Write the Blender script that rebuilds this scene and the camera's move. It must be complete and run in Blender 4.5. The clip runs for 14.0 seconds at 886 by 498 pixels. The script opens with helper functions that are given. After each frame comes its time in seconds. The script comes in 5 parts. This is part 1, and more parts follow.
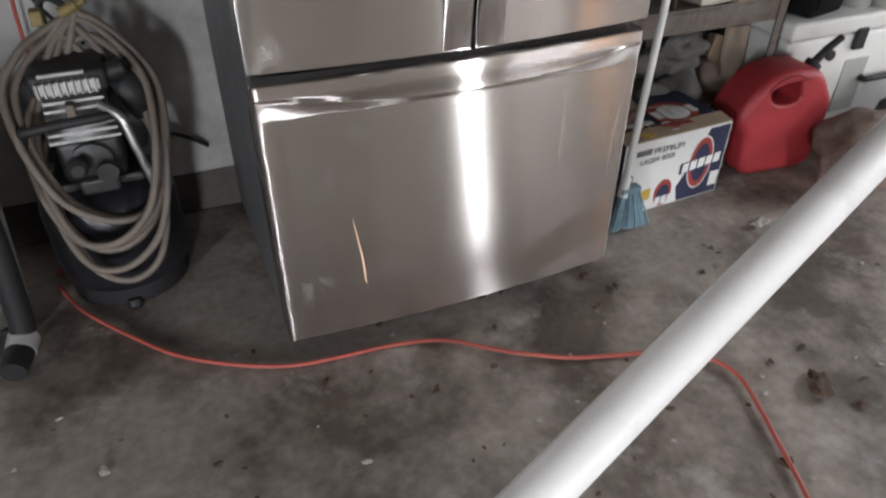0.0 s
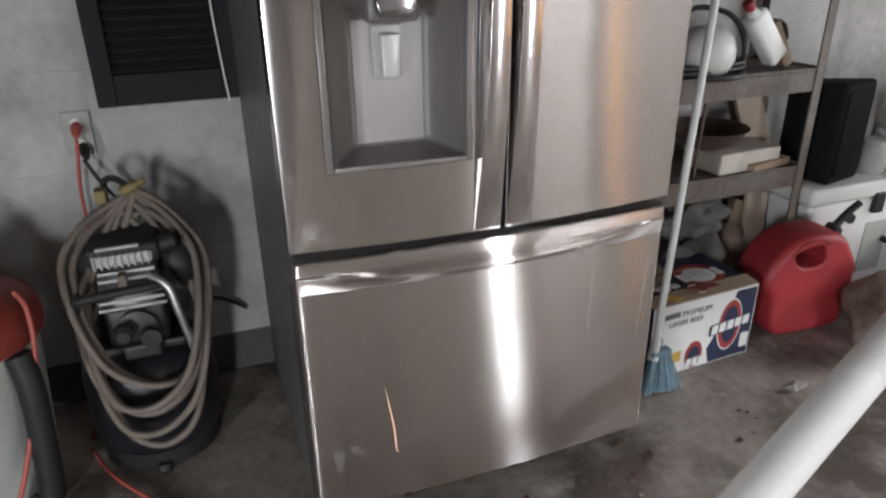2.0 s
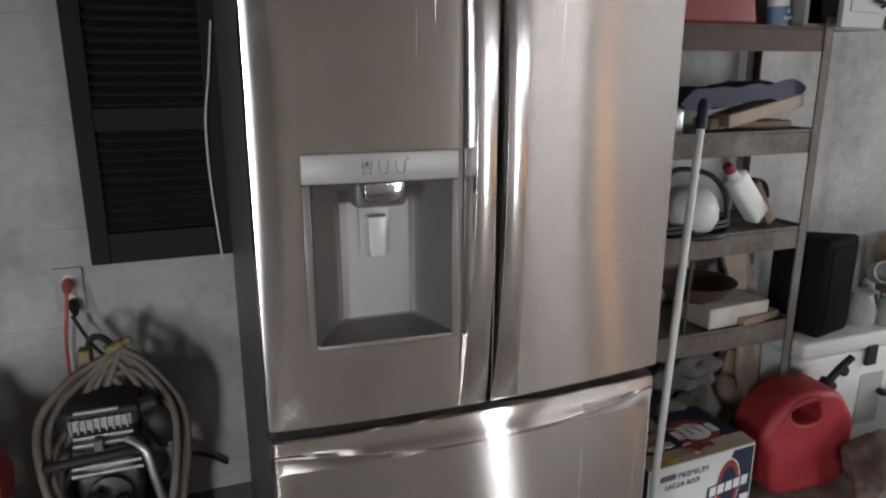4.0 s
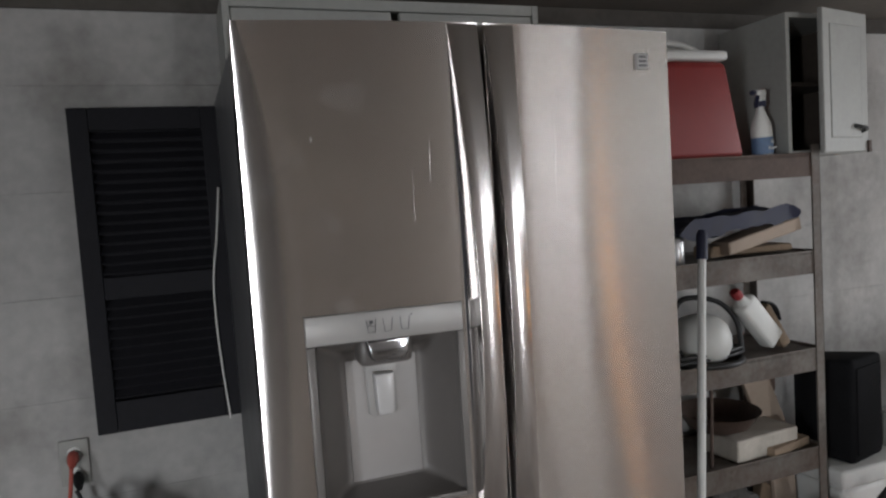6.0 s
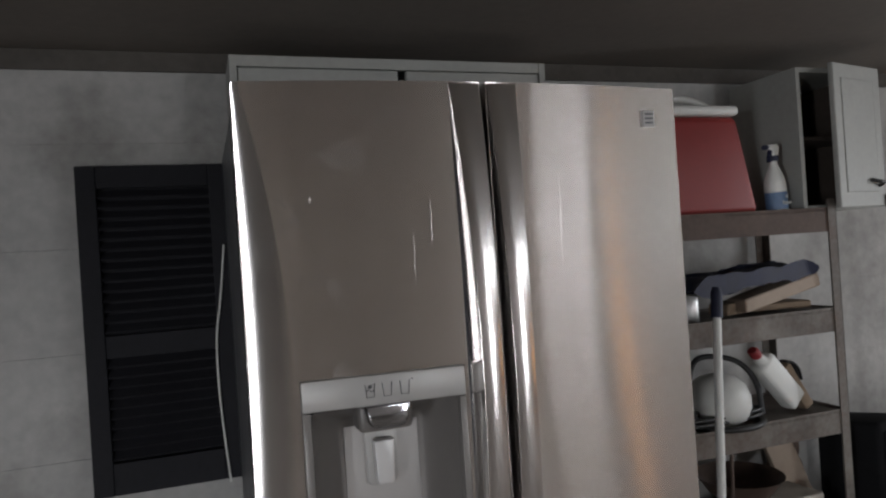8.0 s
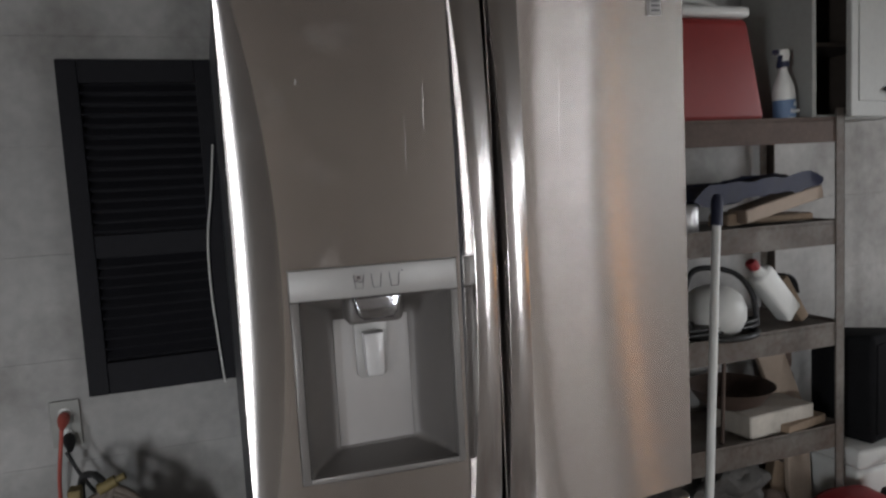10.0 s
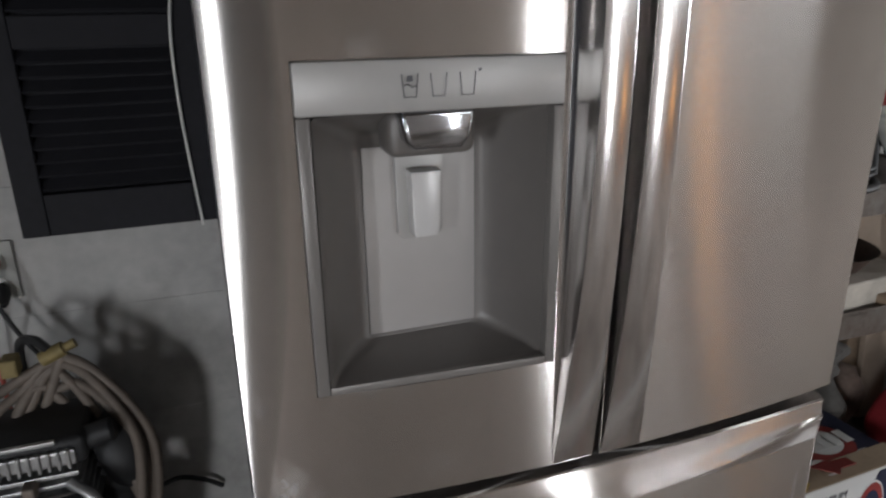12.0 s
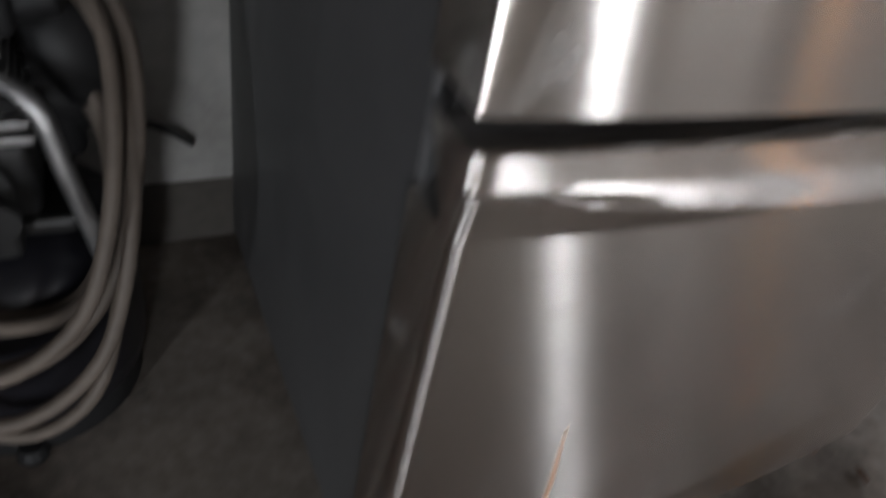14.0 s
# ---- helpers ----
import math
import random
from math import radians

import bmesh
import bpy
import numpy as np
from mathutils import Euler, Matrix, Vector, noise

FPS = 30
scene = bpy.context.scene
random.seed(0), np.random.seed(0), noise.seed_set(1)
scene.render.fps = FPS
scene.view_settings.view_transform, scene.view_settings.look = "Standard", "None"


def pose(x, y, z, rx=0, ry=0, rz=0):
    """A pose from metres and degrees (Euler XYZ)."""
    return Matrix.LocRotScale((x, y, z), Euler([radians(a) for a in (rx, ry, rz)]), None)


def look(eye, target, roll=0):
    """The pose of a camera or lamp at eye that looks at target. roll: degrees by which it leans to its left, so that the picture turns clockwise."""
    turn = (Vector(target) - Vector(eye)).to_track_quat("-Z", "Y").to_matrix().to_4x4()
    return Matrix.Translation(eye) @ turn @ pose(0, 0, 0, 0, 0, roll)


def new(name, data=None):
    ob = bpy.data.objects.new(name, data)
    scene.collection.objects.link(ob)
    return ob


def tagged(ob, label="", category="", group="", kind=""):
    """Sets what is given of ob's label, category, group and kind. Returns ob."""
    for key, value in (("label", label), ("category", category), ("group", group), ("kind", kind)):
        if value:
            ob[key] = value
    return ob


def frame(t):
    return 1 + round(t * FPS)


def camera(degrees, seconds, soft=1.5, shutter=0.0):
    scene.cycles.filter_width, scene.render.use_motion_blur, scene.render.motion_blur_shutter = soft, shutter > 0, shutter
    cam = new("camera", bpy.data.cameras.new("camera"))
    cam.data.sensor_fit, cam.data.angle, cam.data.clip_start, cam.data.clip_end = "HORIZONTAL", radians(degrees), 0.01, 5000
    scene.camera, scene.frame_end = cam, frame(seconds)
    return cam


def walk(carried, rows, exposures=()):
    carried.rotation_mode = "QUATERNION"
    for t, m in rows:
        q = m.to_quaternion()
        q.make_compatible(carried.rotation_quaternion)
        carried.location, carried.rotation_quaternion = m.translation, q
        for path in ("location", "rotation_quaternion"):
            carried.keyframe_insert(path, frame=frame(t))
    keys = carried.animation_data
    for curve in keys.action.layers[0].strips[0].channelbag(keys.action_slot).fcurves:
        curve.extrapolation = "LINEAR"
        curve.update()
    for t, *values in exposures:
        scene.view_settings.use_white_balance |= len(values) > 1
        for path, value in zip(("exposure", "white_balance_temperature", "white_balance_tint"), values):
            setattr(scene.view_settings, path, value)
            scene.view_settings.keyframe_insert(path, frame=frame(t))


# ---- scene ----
# World: x along the back wall, y into it, z up; the origin is the floor under the fridge's front left corner.
cam = camera(64.9, 14.0, soft=2.2, shutter=0.5)
PATH = [
    (0, (-0.148, -1.289, 1.256), (0.487, 0.201, 0.083), 0.3),
    (0.5, (-0.153, -1.295, 1.276), (0.498, 0.261, 0.2), 0.1),
    (1, (-0.159, -1.295, 1.297), (0.49, 0.321, 0.314), -0.4),
    (1.5, (-0.161, -1.298, 1.308), (0.497, 0.363, 0.408), -0.5),
    (2, (-0.158, -1.29, 1.329), (0.482, 0.418, 0.509), -0.8),
    (2.5, (-0.151, -1.287, 1.362), (0.548, 0.449, 0.657), -0.6),
    (3, (-0.144, -1.281, 1.384), (0.584, 0.479, 0.774), -0.7),
    (3.5, (-0.143, -1.278, 1.4), (0.577, 0.514, 0.879), -0.6),
    (3.7, (-0.123, -1.26, 1.433), (0.568, 0.541, 0.905), 0.2),
    (5.8, (-0.108, -1.259, 1.476), (0.575, 0.614, 1.314), -3.2),
    (6, (-0.102, -1.259, 1.486), (0.587, 0.613, 1.345), -3.7),
    (6.5, (-0.095, -1.252, 1.501), (0.617, 0.615, 1.428), -3.5),
    (7, (-0.096, -1.241, 1.504), (0.604, 0.633, 1.511), -2.5),
    (7.2, (-0.09, -1.242, 1.512), (0.593, 0.637, 1.529), -2.6),
    (9.3, (-0.048, -1.225, 1.459), (0.604, 0.665, 1.399), -4.1),
    (9.5, (-0.057, -1.231, 1.452), (0.601, 0.655, 1.354), -3.7),
    (10, (-0.039, -1.206, 1.43), (0.598, 0.68, 1.235), -3.1),
    (10.5, (-0.049, -1.111, 1.408), (0.568, 0.767, 1.107), -3.2),
    (11, (-0.105, -0.962, 1.392), (0.585, 0.86, 0.941), -2.1),
    (11.5, (-0.019, -0.782, 1.352), (0.674, 1.005, 0.782), -0.5),
    (12, (-0.009, -0.732, 1.342), (0.61, 1.051, 0.682), -0.9),
    (12.5, (-0.023, -0.718, 1.329), (0.528, 1.079, 0.644), -1.1),
    (13, (-0.02, -0.682, 1.311), (0.464, 1.118, 0.585), -0.7),
    (13.3, (-0.052, -0.613, 1.254), (0.468, 1.153, 0.471), 0.8),
    (13.5, (-0.081, -0.526, 1.188), (0.52, 1.164, 0.303), 2.8),
    (13.6, (-0.103, -0.472, 1.127), (0.605, 1.155, 0.204), 4.8),
    (13.7, (-0.127, -0.405, 1.090), (0.51, 0.87, 0.14), 7.5),
    (13.8, (-0.152, -0.352, 1.030), (0.565, 0.88, 0.10), 9.8),
    (13.9, (-0.173, -0.318, 0.993), (0.54, 0.84, -0.03), 12.0),
    (14, (-0.199, -0.307, 0.948), (0.505, 0.809, -0.124), 12.9),
]
# the clip's camera opens up on the dark floor and closes down on the bright doors
EXPOSURES = [(0, 0.84), (1.5, 0.78), (3, 0.48), (3.7, 0.34), (6, 0.09), (7, -0.06), (9.5, -0.08), (10.5, -0.02), (11.5, 0.12), (13, 0.36), (13.5, 0.42), (14, 0.0)]
walk(cam, [(t, look(eye, target, roll)) for t, eye, target, roll in PATH], EXPOSURES)

# ---- light ----
world = bpy.data.worlds.new("world")
scene.world = world
world.use_nodes = True
wn = world.node_tree.nodes
sky = wn.new("ShaderNodeTexSky")
sky.sky_type, sky.sun_disc = "NISHITA", False
sky.sun_elevation, sky.sun_rotation = radians(35), radians(200)
world.node_tree.links.new(sky.outputs[0], wn["Background"].inputs[0])
wn["Background"].inputs[1].default_value = 0.08
scene.view_settings.exposure = 0.0


def daylight(name, m, w, h, power, colour, spread=180):
    """An area lamp for sky light in an unseen opening of the walls, falling inwards and down."""
    data = bpy.data.lights.new(name, "AREA")
    data.shape, data.size, data.size_y, data.energy, data.color, data.spread = "RECTANGLE", w, h, power, colour, radians(spread)
    ob = new(name, data)
    ob.matrix_world = m
    return ob


WEST, EAST, SOUTH, NORTH, CEIL = -3.0, 4.6, -5.0, 0.82, 2.10
# lamps in assumed, unseen openings: the narrow window in the west wall, the two openings and the slit window in the
# south wall, the window and the slit window in the east wall
daylight("daylight_west", look((WEST - 0.06, -3.05, 1.05), (0.0, -0.7, 0.7)), 0.24, 1.06, 23, (0.905, 0.945, 1.0), 112)
daylight("daylight_south", look((2.60, SOUTH - 0.06, 0.95), (2.0, 0.0, -0.2)), 0.28, 1.7, 22, (0.92, 0.95, 1.0), 130)
# Placed where the fridge doesn't mirror it; tilt and spread dim the upper wall.
daylight("daylight_south_west", look((-1.60, SOUTH - 0.06, 0.60), (-0.6, -0.6, -2.7)), 0.42, 1.1, 50, (0.92, 0.95, 1.0), 100)
daylight("daylight_south_high", look((3.98, SOUTH - 0.06, 1.87), (2.0, 0.0, 1.2)), 1.06, 0.24, 7.5, (0.92, 0.945, 1.0))
# Fill lamp, aimed at the south wall to brighten what the steel reflects.
daylight("fill_east", look((EAST + 0.06, -0.75, 1.35), (2.4, -3.1, 1.15)), 1.1, 1.0, 84, (0.92, 0.945, 1.0), 180)
daylight("daylight_east_high", look((EAST + 0.06, -3.72, 1.87), (1.0, -2.0, 0.6)), 2.3, 0.24, 7.5, (0.92, 0.945, 1.0))

# ---- materials ----
def material(name, base, rough=0.6, metal=0.0, vary=0.25, scale=6.0, grain=60.0, bump=0.15, dark=None, stain=0.0, stain_scale=2.0, spec=0.5, random_piece=0.0, pale=0.0, stain_from=0.52):
    """Base colour with two scales of variation, a stain layer and fine relief, in object space."""
    mat = bpy.data.materials.new(name)
    mat.use_nodes = True
    nt = mat.node_tree
    n, l = nt.nodes, nt.links
    bsdf = n["Principled BSDF"]
    co = n.new("ShaderNodeTexCoord")
    big, fine = n.new("ShaderNodeTexNoise"), n.new("ShaderNodeTexNoise")
    big.inputs["Scale"].default_value, big.inputs["Detail"].default_value = scale, 5
    fine.inputs["Scale"].default_value, fine.inputs["Detail"].default_value = grain, 6
    l.new(co.outputs["Object"], big.inputs["Vector"]), l.new(co.outputs["Object"], fine.inputs["Vector"])
    ramp = n.new("ShaderNodeValToRGB")
    lo = dark or tuple(c * (1 - vary) for c in base)
    ramp.color_ramp.elements[0].position, ramp.color_ramp.elements[1].position = 0.32, 0.68
    ramp.color_ramp.elements[0].color, ramp.color_ramp.elements[1].color = (*lo, 1), (*[min(1, c * (1 + vary * 0.4)) for c in base], 1)
    mix = n.new("ShaderNodeMath")
    mix.operation = "MULTIPLY_ADD"
    mix.inputs[1].default_value = 0.35
    l.new(fine.outputs["Fac"], mix.inputs[0])
    half = n.new("ShaderNodeMath")
    half.operation = "MULTIPLY"
    half.inputs[1].default_value = 0.65
    l.new(big.outputs["Fac"], half.inputs[0]), l.new(half.outputs[0], mix.inputs[2]), l.new(mix.outputs[0], ramp.inputs[0])
    colour = ramp.outputs[0]
    if stain:
        spots = n.new("ShaderNodeTexNoise")
        spots.inputs["Scale"].default_value, spots.inputs["Detail"].default_value, spots.inputs["Roughness"].default_value = stain_scale, 8, 0.62
        l.new(co.outputs["Object"], spots.inputs["Vector"])
        cut = n.new("ShaderNodeMapRange")
        cut.inputs["From Min"].default_value, cut.inputs["From Max"].default_value, cut.inputs["To Max"].default_value = stain_from, stain_from + 0.16, stain
        l.new(spots.outputs["Fac"], cut.inputs["Value"])
        over = n.new("ShaderNodeMix")
        over.data_type, over.blend_type = "RGBA", "MULTIPLY"
        l.new(cut.outputs[0], over.inputs["Factor"]), l.new(colour, over.inputs[6])
        over.inputs[7].default_value = (0.28, 0.25, 0.22, 1)
        colour = over.outputs[2]
    if pale:
        dust = n.new("ShaderNodeTexNoise")
        dust.inputs["Scale"].default_value, dust.inputs["Detail"].default_value, dust.inputs["Roughness"].default_value = 5.3, 9, 0.7
        l.new(co.outputs["Object"], dust.inputs["Vector"])
        cut = n.new("ShaderNodeMapRange")
        cut.inputs["From Min"].default_value, cut.inputs["From Max"].default_value, cut.inputs["To Max"].default_value = 0.56, 0.70, pale
        l.new(dust.outputs["Fac"], cut.inputs["Value"])
        over = n.new("ShaderNodeMix")
        over.data_type = "RGBA"
        l.new(cut.outputs[0], over.inputs["Factor"]), l.new(colour, over.inputs[6])
        over.inputs[7].default_value = (0.46, 0.43, 0.40, 1)
        colour = over.outputs[2]
    if random_piece:
        info, hsv = n.new("ShaderNodeObjectInfo"), n.new("ShaderNodeHueSaturation")
        rng = n.new("ShaderNodeMapRange")
        rng.inputs["To Min"].default_value, rng.inputs["To Max"].default_value = 1 - random_piece, 1 + random_piece
        l.new(info.outputs["Random"], rng.inputs["Value"]), l.new(rng.outputs[0], hsv.inputs["Value"]), l.new(colour, hsv.inputs["Color"])
        colour = hsv.outputs[0]
    l.new(colour, bsdf.inputs["Base Color"])
    rr = n.new("ShaderNodeMapRange")
    rr.inputs["To Min"].default_value, rr.inputs["To Max"].default_value = max(0.02, rough - 0.1), min(1, rough + 0.1)
    l.new(big.outputs["Fac"], rr.inputs["Value"]), l.new(rr.outputs[0], bsdf.inputs["Roughness"])
    bsdf.inputs["Metallic"].default_value = metal
    bsdf.inputs["Specular IOR Level"].default_value = spec
    if bump:
        bm_ = n.new("ShaderNodeBump")
        bm_.inputs["Strength"].default_value, bm_.inputs["Distance"].default_value = bump, 0.004
        l.new(mix.outputs[0], bm_.inputs["Height"]), l.new(bm_.outputs[0], bsdf.inputs["Normal"])
    return mat


def brushed(name, base, rough, aniso, smear=0.3, smudge=0.0):
    """Brushed stainless steel: the grain runs level, so that reflections are drawn out upright; faint streaks and finger marks."""
    mat = bpy.data.materials.new(name)
    mat.use_nodes = True
    n, l = mat.node_tree.nodes, mat.node_tree.links
    n.remove(n["Principled BSDF"])
    bsdf = n.new("ShaderNodeBsdfAnisotropic")
    bsdf.inputs["Anisotropy"].default_value = aniso
    l.new(bsdf.outputs[0], n["Material Output"].inputs["Surface"])
    co, mp, mq = n.new("ShaderNodeTexCoord"), n.new("ShaderNodeMapping"), n.new("ShaderNodeMapping")
    mp.inputs["Scale"].default_value, mq.inputs["Scale"].default_value = (3, 3, 170), (26, 26, 1.2)
    l.new(co.outputs["Object"], mp.inputs["Vector"]), l.new(co.outputs["Object"], mq.inputs["Vector"])
    lines, runs = n.new("ShaderNodeTexNoise"), n.new("ShaderNodeTexNoise")
    lines.inputs["Scale"].default_value, lines.inputs["Detail"].default_value = 3, 3
    runs.inputs["Scale"].default_value, runs.inputs["Detail"].default_value = 1, 5
    l.new(mp.outputs[0], lines.inputs["Vector"]), l.new(mq.outputs[0], runs.inputs["Vector"])
    both = n.new("ShaderNodeMath")
    both.operation = "ADD"
    l.new(lines.outputs["Fac"], both.inputs[0]), l.new(runs.outputs["Fac"], both.inputs[1])
    ramp = n.new("ShaderNodeValToRGB")
    ramp.color_ramp.elements[0].position, ramp.color_ramp.elements[1].position = 0.70, 1.0
    ramp.color_ramp.elements[0].color, ramp.color_ramp.elements[1].color = (*[c * 0.94 for c in base], 1), (*[c * 1.03 for c in base], 1)
    l.new(both.outputs[0], ramp.inputs[0]), l.new(ramp.outputs[0], bsdf.inputs["Color"])
    soil = n.new("ShaderNodeTexNoise")
    soil.inputs["Scale"].default_value, soil.inputs["Detail"].default_value = 9, 7
    l.new(co.outputs["Object"], soil.inputs["Vector"])
    rr = n.new("ShaderNodeMapRange")
    rr.inputs["From Min"].default_value, rr.inputs["From Max"].default_value = 0.45, 0.72
    rr.inputs["To Min"].default_value, rr.inputs["To Max"].default_value = rough, rough * (1 + smear)
    l.new(soil.outputs["Fac"], rr.inputs["Value"]), l.new(rr.outputs[0], bsdf.inputs["Roughness"])
    tan = n.new("ShaderNodeTangent")
    tan.direction_type, tan.axis = "RADIAL", "Z"
    l.new(tan.outputs[0], bsdf.inputs["Tangent"])
    if smudge:
        # greasy finger marks, dull and pale
        dull, blend, marks, cut = n.new("ShaderNodeBsdfDiffuse"), n.new("ShaderNodeMixShader"), n.new("ShaderNodeTexNoise"), n.new("ShaderNodeMapRange")
        dull.inputs["Color"].default_value = (0.62, 0.60, 0.58, 1)
        marks.inputs["Scale"].default_value, marks.inputs["Detail"].default_value, marks.inputs["Roughness"].default_value = 11, 7, 0.65
        cut.inputs["From Min"].default_value, cut.inputs["From Max"].default_value, cut.inputs["To Max"].default_value = 0.575, 0.74, smudge
        # most of them along the outer edge, where the door is pushed
        parts, near, much = n.new("ShaderNodeSeparateXYZ"), n.new("ShaderNodeMapRange"), n.new("ShaderNodeMath")
        near.inputs["From Min"].default_value, near.inputs["From Max"].default_value = 0.05, 0.22
        near.inputs["To Min"].default_value, near.inputs["To Max"].default_value = 1.7, 0.30
        much.operation = "MULTIPLY"
        l.new(co.outputs["Object"], parts.inputs[0]), l.new(parts.outputs["X"], near.inputs["Value"])
        l.new(co.outputs["Object"], marks.inputs["Vector"]), l.new(marks.outputs["Fac"], cut.inputs["Value"])
        l.new(cut.outputs[0], much.inputs[0]), l.new(near.outputs[0], much.inputs[1]), l.new(much.outputs[0], blend.inputs["Fac"])
        l.new(bsdf.outputs[0], blend.inputs[1]), l.new(dull.outputs[0], blend.inputs[2]), l.new(blend.outputs[0], n["Material Output"].inputs["Surface"])
    return mat


STEEL = brushed("brushed_steel", (0.745, 0.705, 0.675), 0.225, 0.78, 0.08, 0.26)
GRIPSTEEL = brushed("satin_steel", (0.72, 0.695, 0.68), 0.185, 0.1, 0.1)
CHROME = material("chrome", (0.46, 0.47, 0.49), 0.14, 1.0, 0.05, bump=0)
SILVER = material("silver_plastic", (0.44, 0.43, 0.415), 0.40, 0.25, 0.06, bump=0.02)
# Two tones of one plastic: darker for shaded cheeks, lighter for the lit rear.
CAVITY = material("shaded_dispenser_plastic", (0.155, 0.143, 0.134), 0.38, 0.1, 0.08, bump=0.02)
LITREAR = material("lit_rear_plastic", (0.42, 0.40, 0.385), 0.42, 0.1, 0.05, bump=0.02)
SURROUND = material("grey_surround_plastic", (0.20, 0.187, 0.177), 0.34, 0.2, 0.06, bump=0.02)
CASE = material("grey_case_paint", (0.10, 0.10, 0.103), 0.45, 0.0, 0.15, bump=0.08)
GASKET = material("black_rubber", (0.015, 0.015, 0.016), 0.6, bump=0.05)
CONCRETE = material("concrete_floor", (0.36, 0.312, 0.272), 0.78, 0, 0.5, 3.5, 38, 0.5, stain=0.95, stain_scale=2.0, pale=0.6, stain_from=0.46)
WALLPAINT = material("painted_block", (0.46, 0.452, 0.435), 0.8, 0, 0.3, 3.2, 28, 0.5, stain=0.45, stain_scale=2.3)
DARKBLOCK = material("dark_block", (0.10, 0.09, 0.08), 0.9, 0, 0.35, 4, 40, 0.5)
CEILING = material("ceiling_board", (0.16, 0.14, 0.12), 0.8, 0, 0.2, 2, 30, 0.15)
SHUTTER = material("black_shutter", (0.018, 0.018, 0.022), 0.7, 0, 0.3, 5, 60, 0.1, stain=0.2, spec=0.25)
FOAM = material("dusty_foam", (0.50, 0.46, 0.40), 0.8, 0, 0.2, 9, 60, 0.3, stain=0.4, stain_scale=6)
PANELWHITE = material("aged_white_paint", (0.35, 0.35, 0.325), 0.55, 0, 0.14, 4, 50, 0.12, stain=0.3)
RUSTY = material("rusty_grey_steel", (0.145, 0.135, 0.12), 0.65, 0.1, 0.4, 7, 70, 0.4, dark=(0.085, 0.055, 0.04), stain=0.6, stain_scale=5, pale=0.15)
RUSTBROWN = material("rusty_brown_steel", (0.095, 0.066, 0.052), 0.7, 0.1, 0.4, 9, 70, 0.3, dark=(0.06, 0.035, 0.025), stain=0.4, stain_scale=6)
PVC = material("white_pvc", (0.86, 0.85, 0.83), 0.35, 0, 0.08, 4, 60, 0.03, stain=0.22, stain_scale=5)
RED = material("red_plastic", (0.33, 0.026, 0.032), 0.55, 0, 0.25, 6, 80, 0.1, stain=0.35)
COOLERRED = material("cooler_red", (0.235, 0.018, 0.016), 0.5, 0, 0.1, 5, 60, 0.05)
WHITE = material("white_plastic", (0.66, 0.66, 0.63), 0.45, 0, 0.08, 5, 60, 0.05, stain=0.2)
BLACK = material("black_plastic", (0.018, 0.018, 0.019), 0.55, 0, 0.3, 8, 80, 0.1, spec=0.35)
TANK = material("black_tank_paint", (0.012, 0.012, 0.016), 0.35, 0, 0.3, 8, 80, 0.05)
ALLOY = material("cast_alloy", (0.50, 0.50, 0.50), 0.38, 0.9, 0.25, 20, 90, 0.2)
HOSE = material("tan_rubber_hose", (0.15, 0.122, 0.10), 0.6, 0, 0.3, 10, 90, 0.08)
ORANGE = material("orange_cord", (0.40, 0.085, 0.065), 0.55, 0, 0.15, 10, 90, 0.05)
BLUE = material("navy_plastic", (0.016, 0.020, 0.050), 0.6, 0, 0.3, 12, 80, 0.2, stain=0.3, stain_scale=9)
BRISTLE = material("teal_bristle", (0.15, 0.24, 0.29), 0.7, 0, 0.3, 30, 120, 0.2)
CARD = material("brown_card", (0.28, 0.21, 0.14), 0.85, 0, 0.2, 8, 70, 0.1)
CARDWHITE = material("white_printed_card", (0.66, 0.66, 0.64), 0.6, 0, 0.07, 6, 70, 0.04)
INKNAVY = material("navy_ink", (0.02, 0.025, 0.06), 0.55, bump=0)
INKRED = material("red_ink", (0.30, 0.04, 0.035), 0.55, bump=0)
INKGREY = material("grey_ink", (0.12, 0.12, 0.13), 0.6, bump=0)
YELLOW = material("yellow_paper", (0.55, 0.36, 0.06), 0.7, bump=0.05)
BRASS = material("dirty_brass", (0.22, 0.17, 0.07), 0.6, 0.3, 0.4, 30, 80, 0.2)
WOOD = material("weathered_wood", (0.26, 0.19, 0.13), 0.75, 0, 0.35, 7, 60, 0.3)
PALEWOOD = material("pale_board", (0.36, 0.285, 0.225), 0.7, 0, 0.15, 5, 60, 0.15)
STONE = material("grey_stone", (0.125, 0.118, 0.11), 0.9, 0, 0.4, 9, 60, 0.6)
TANSTONE = material("tan_stone", (0.27, 0.20, 0.165), 0.9, 0, 0.45, 9, 50, 1.0, stain=0.6, stain_scale=7, pale=0.3)
DIRT = material("dry_leaf", (0.10, 0.06, 0.04), 0.9, 0, 0.4, 20, 90, 0.3)
GREYDRUM = material("grey_drum_plastic", (0.36, 0.37, 0.34), 0.5, 0, 0.15, 5, 60, 0.05)
VACRED = material("orange_red_plastic", (0.22, 0.035, 0.025), 0.45, 0, 0.2, 6, 60, 0.05)
DARKSTEEL = material("dark_metal", (0.05, 0.05, 0.05), 0.45, 0.6, 0.3, 15, 80, 0.15)
# Dark tone for the shade painted inside the wall cabinets.
INNERSHADE = material("painted_inner_shade", (0.06, 0.045, 0.035), 0.85, 0, 0.3, 6, 50, 0.2)
DARKWALL = material("dark_reflected_plaster", (0.065, 0.072, 0.09), 0.85, 0, 0.25, 2, 30, 0.2, stain=0.3)
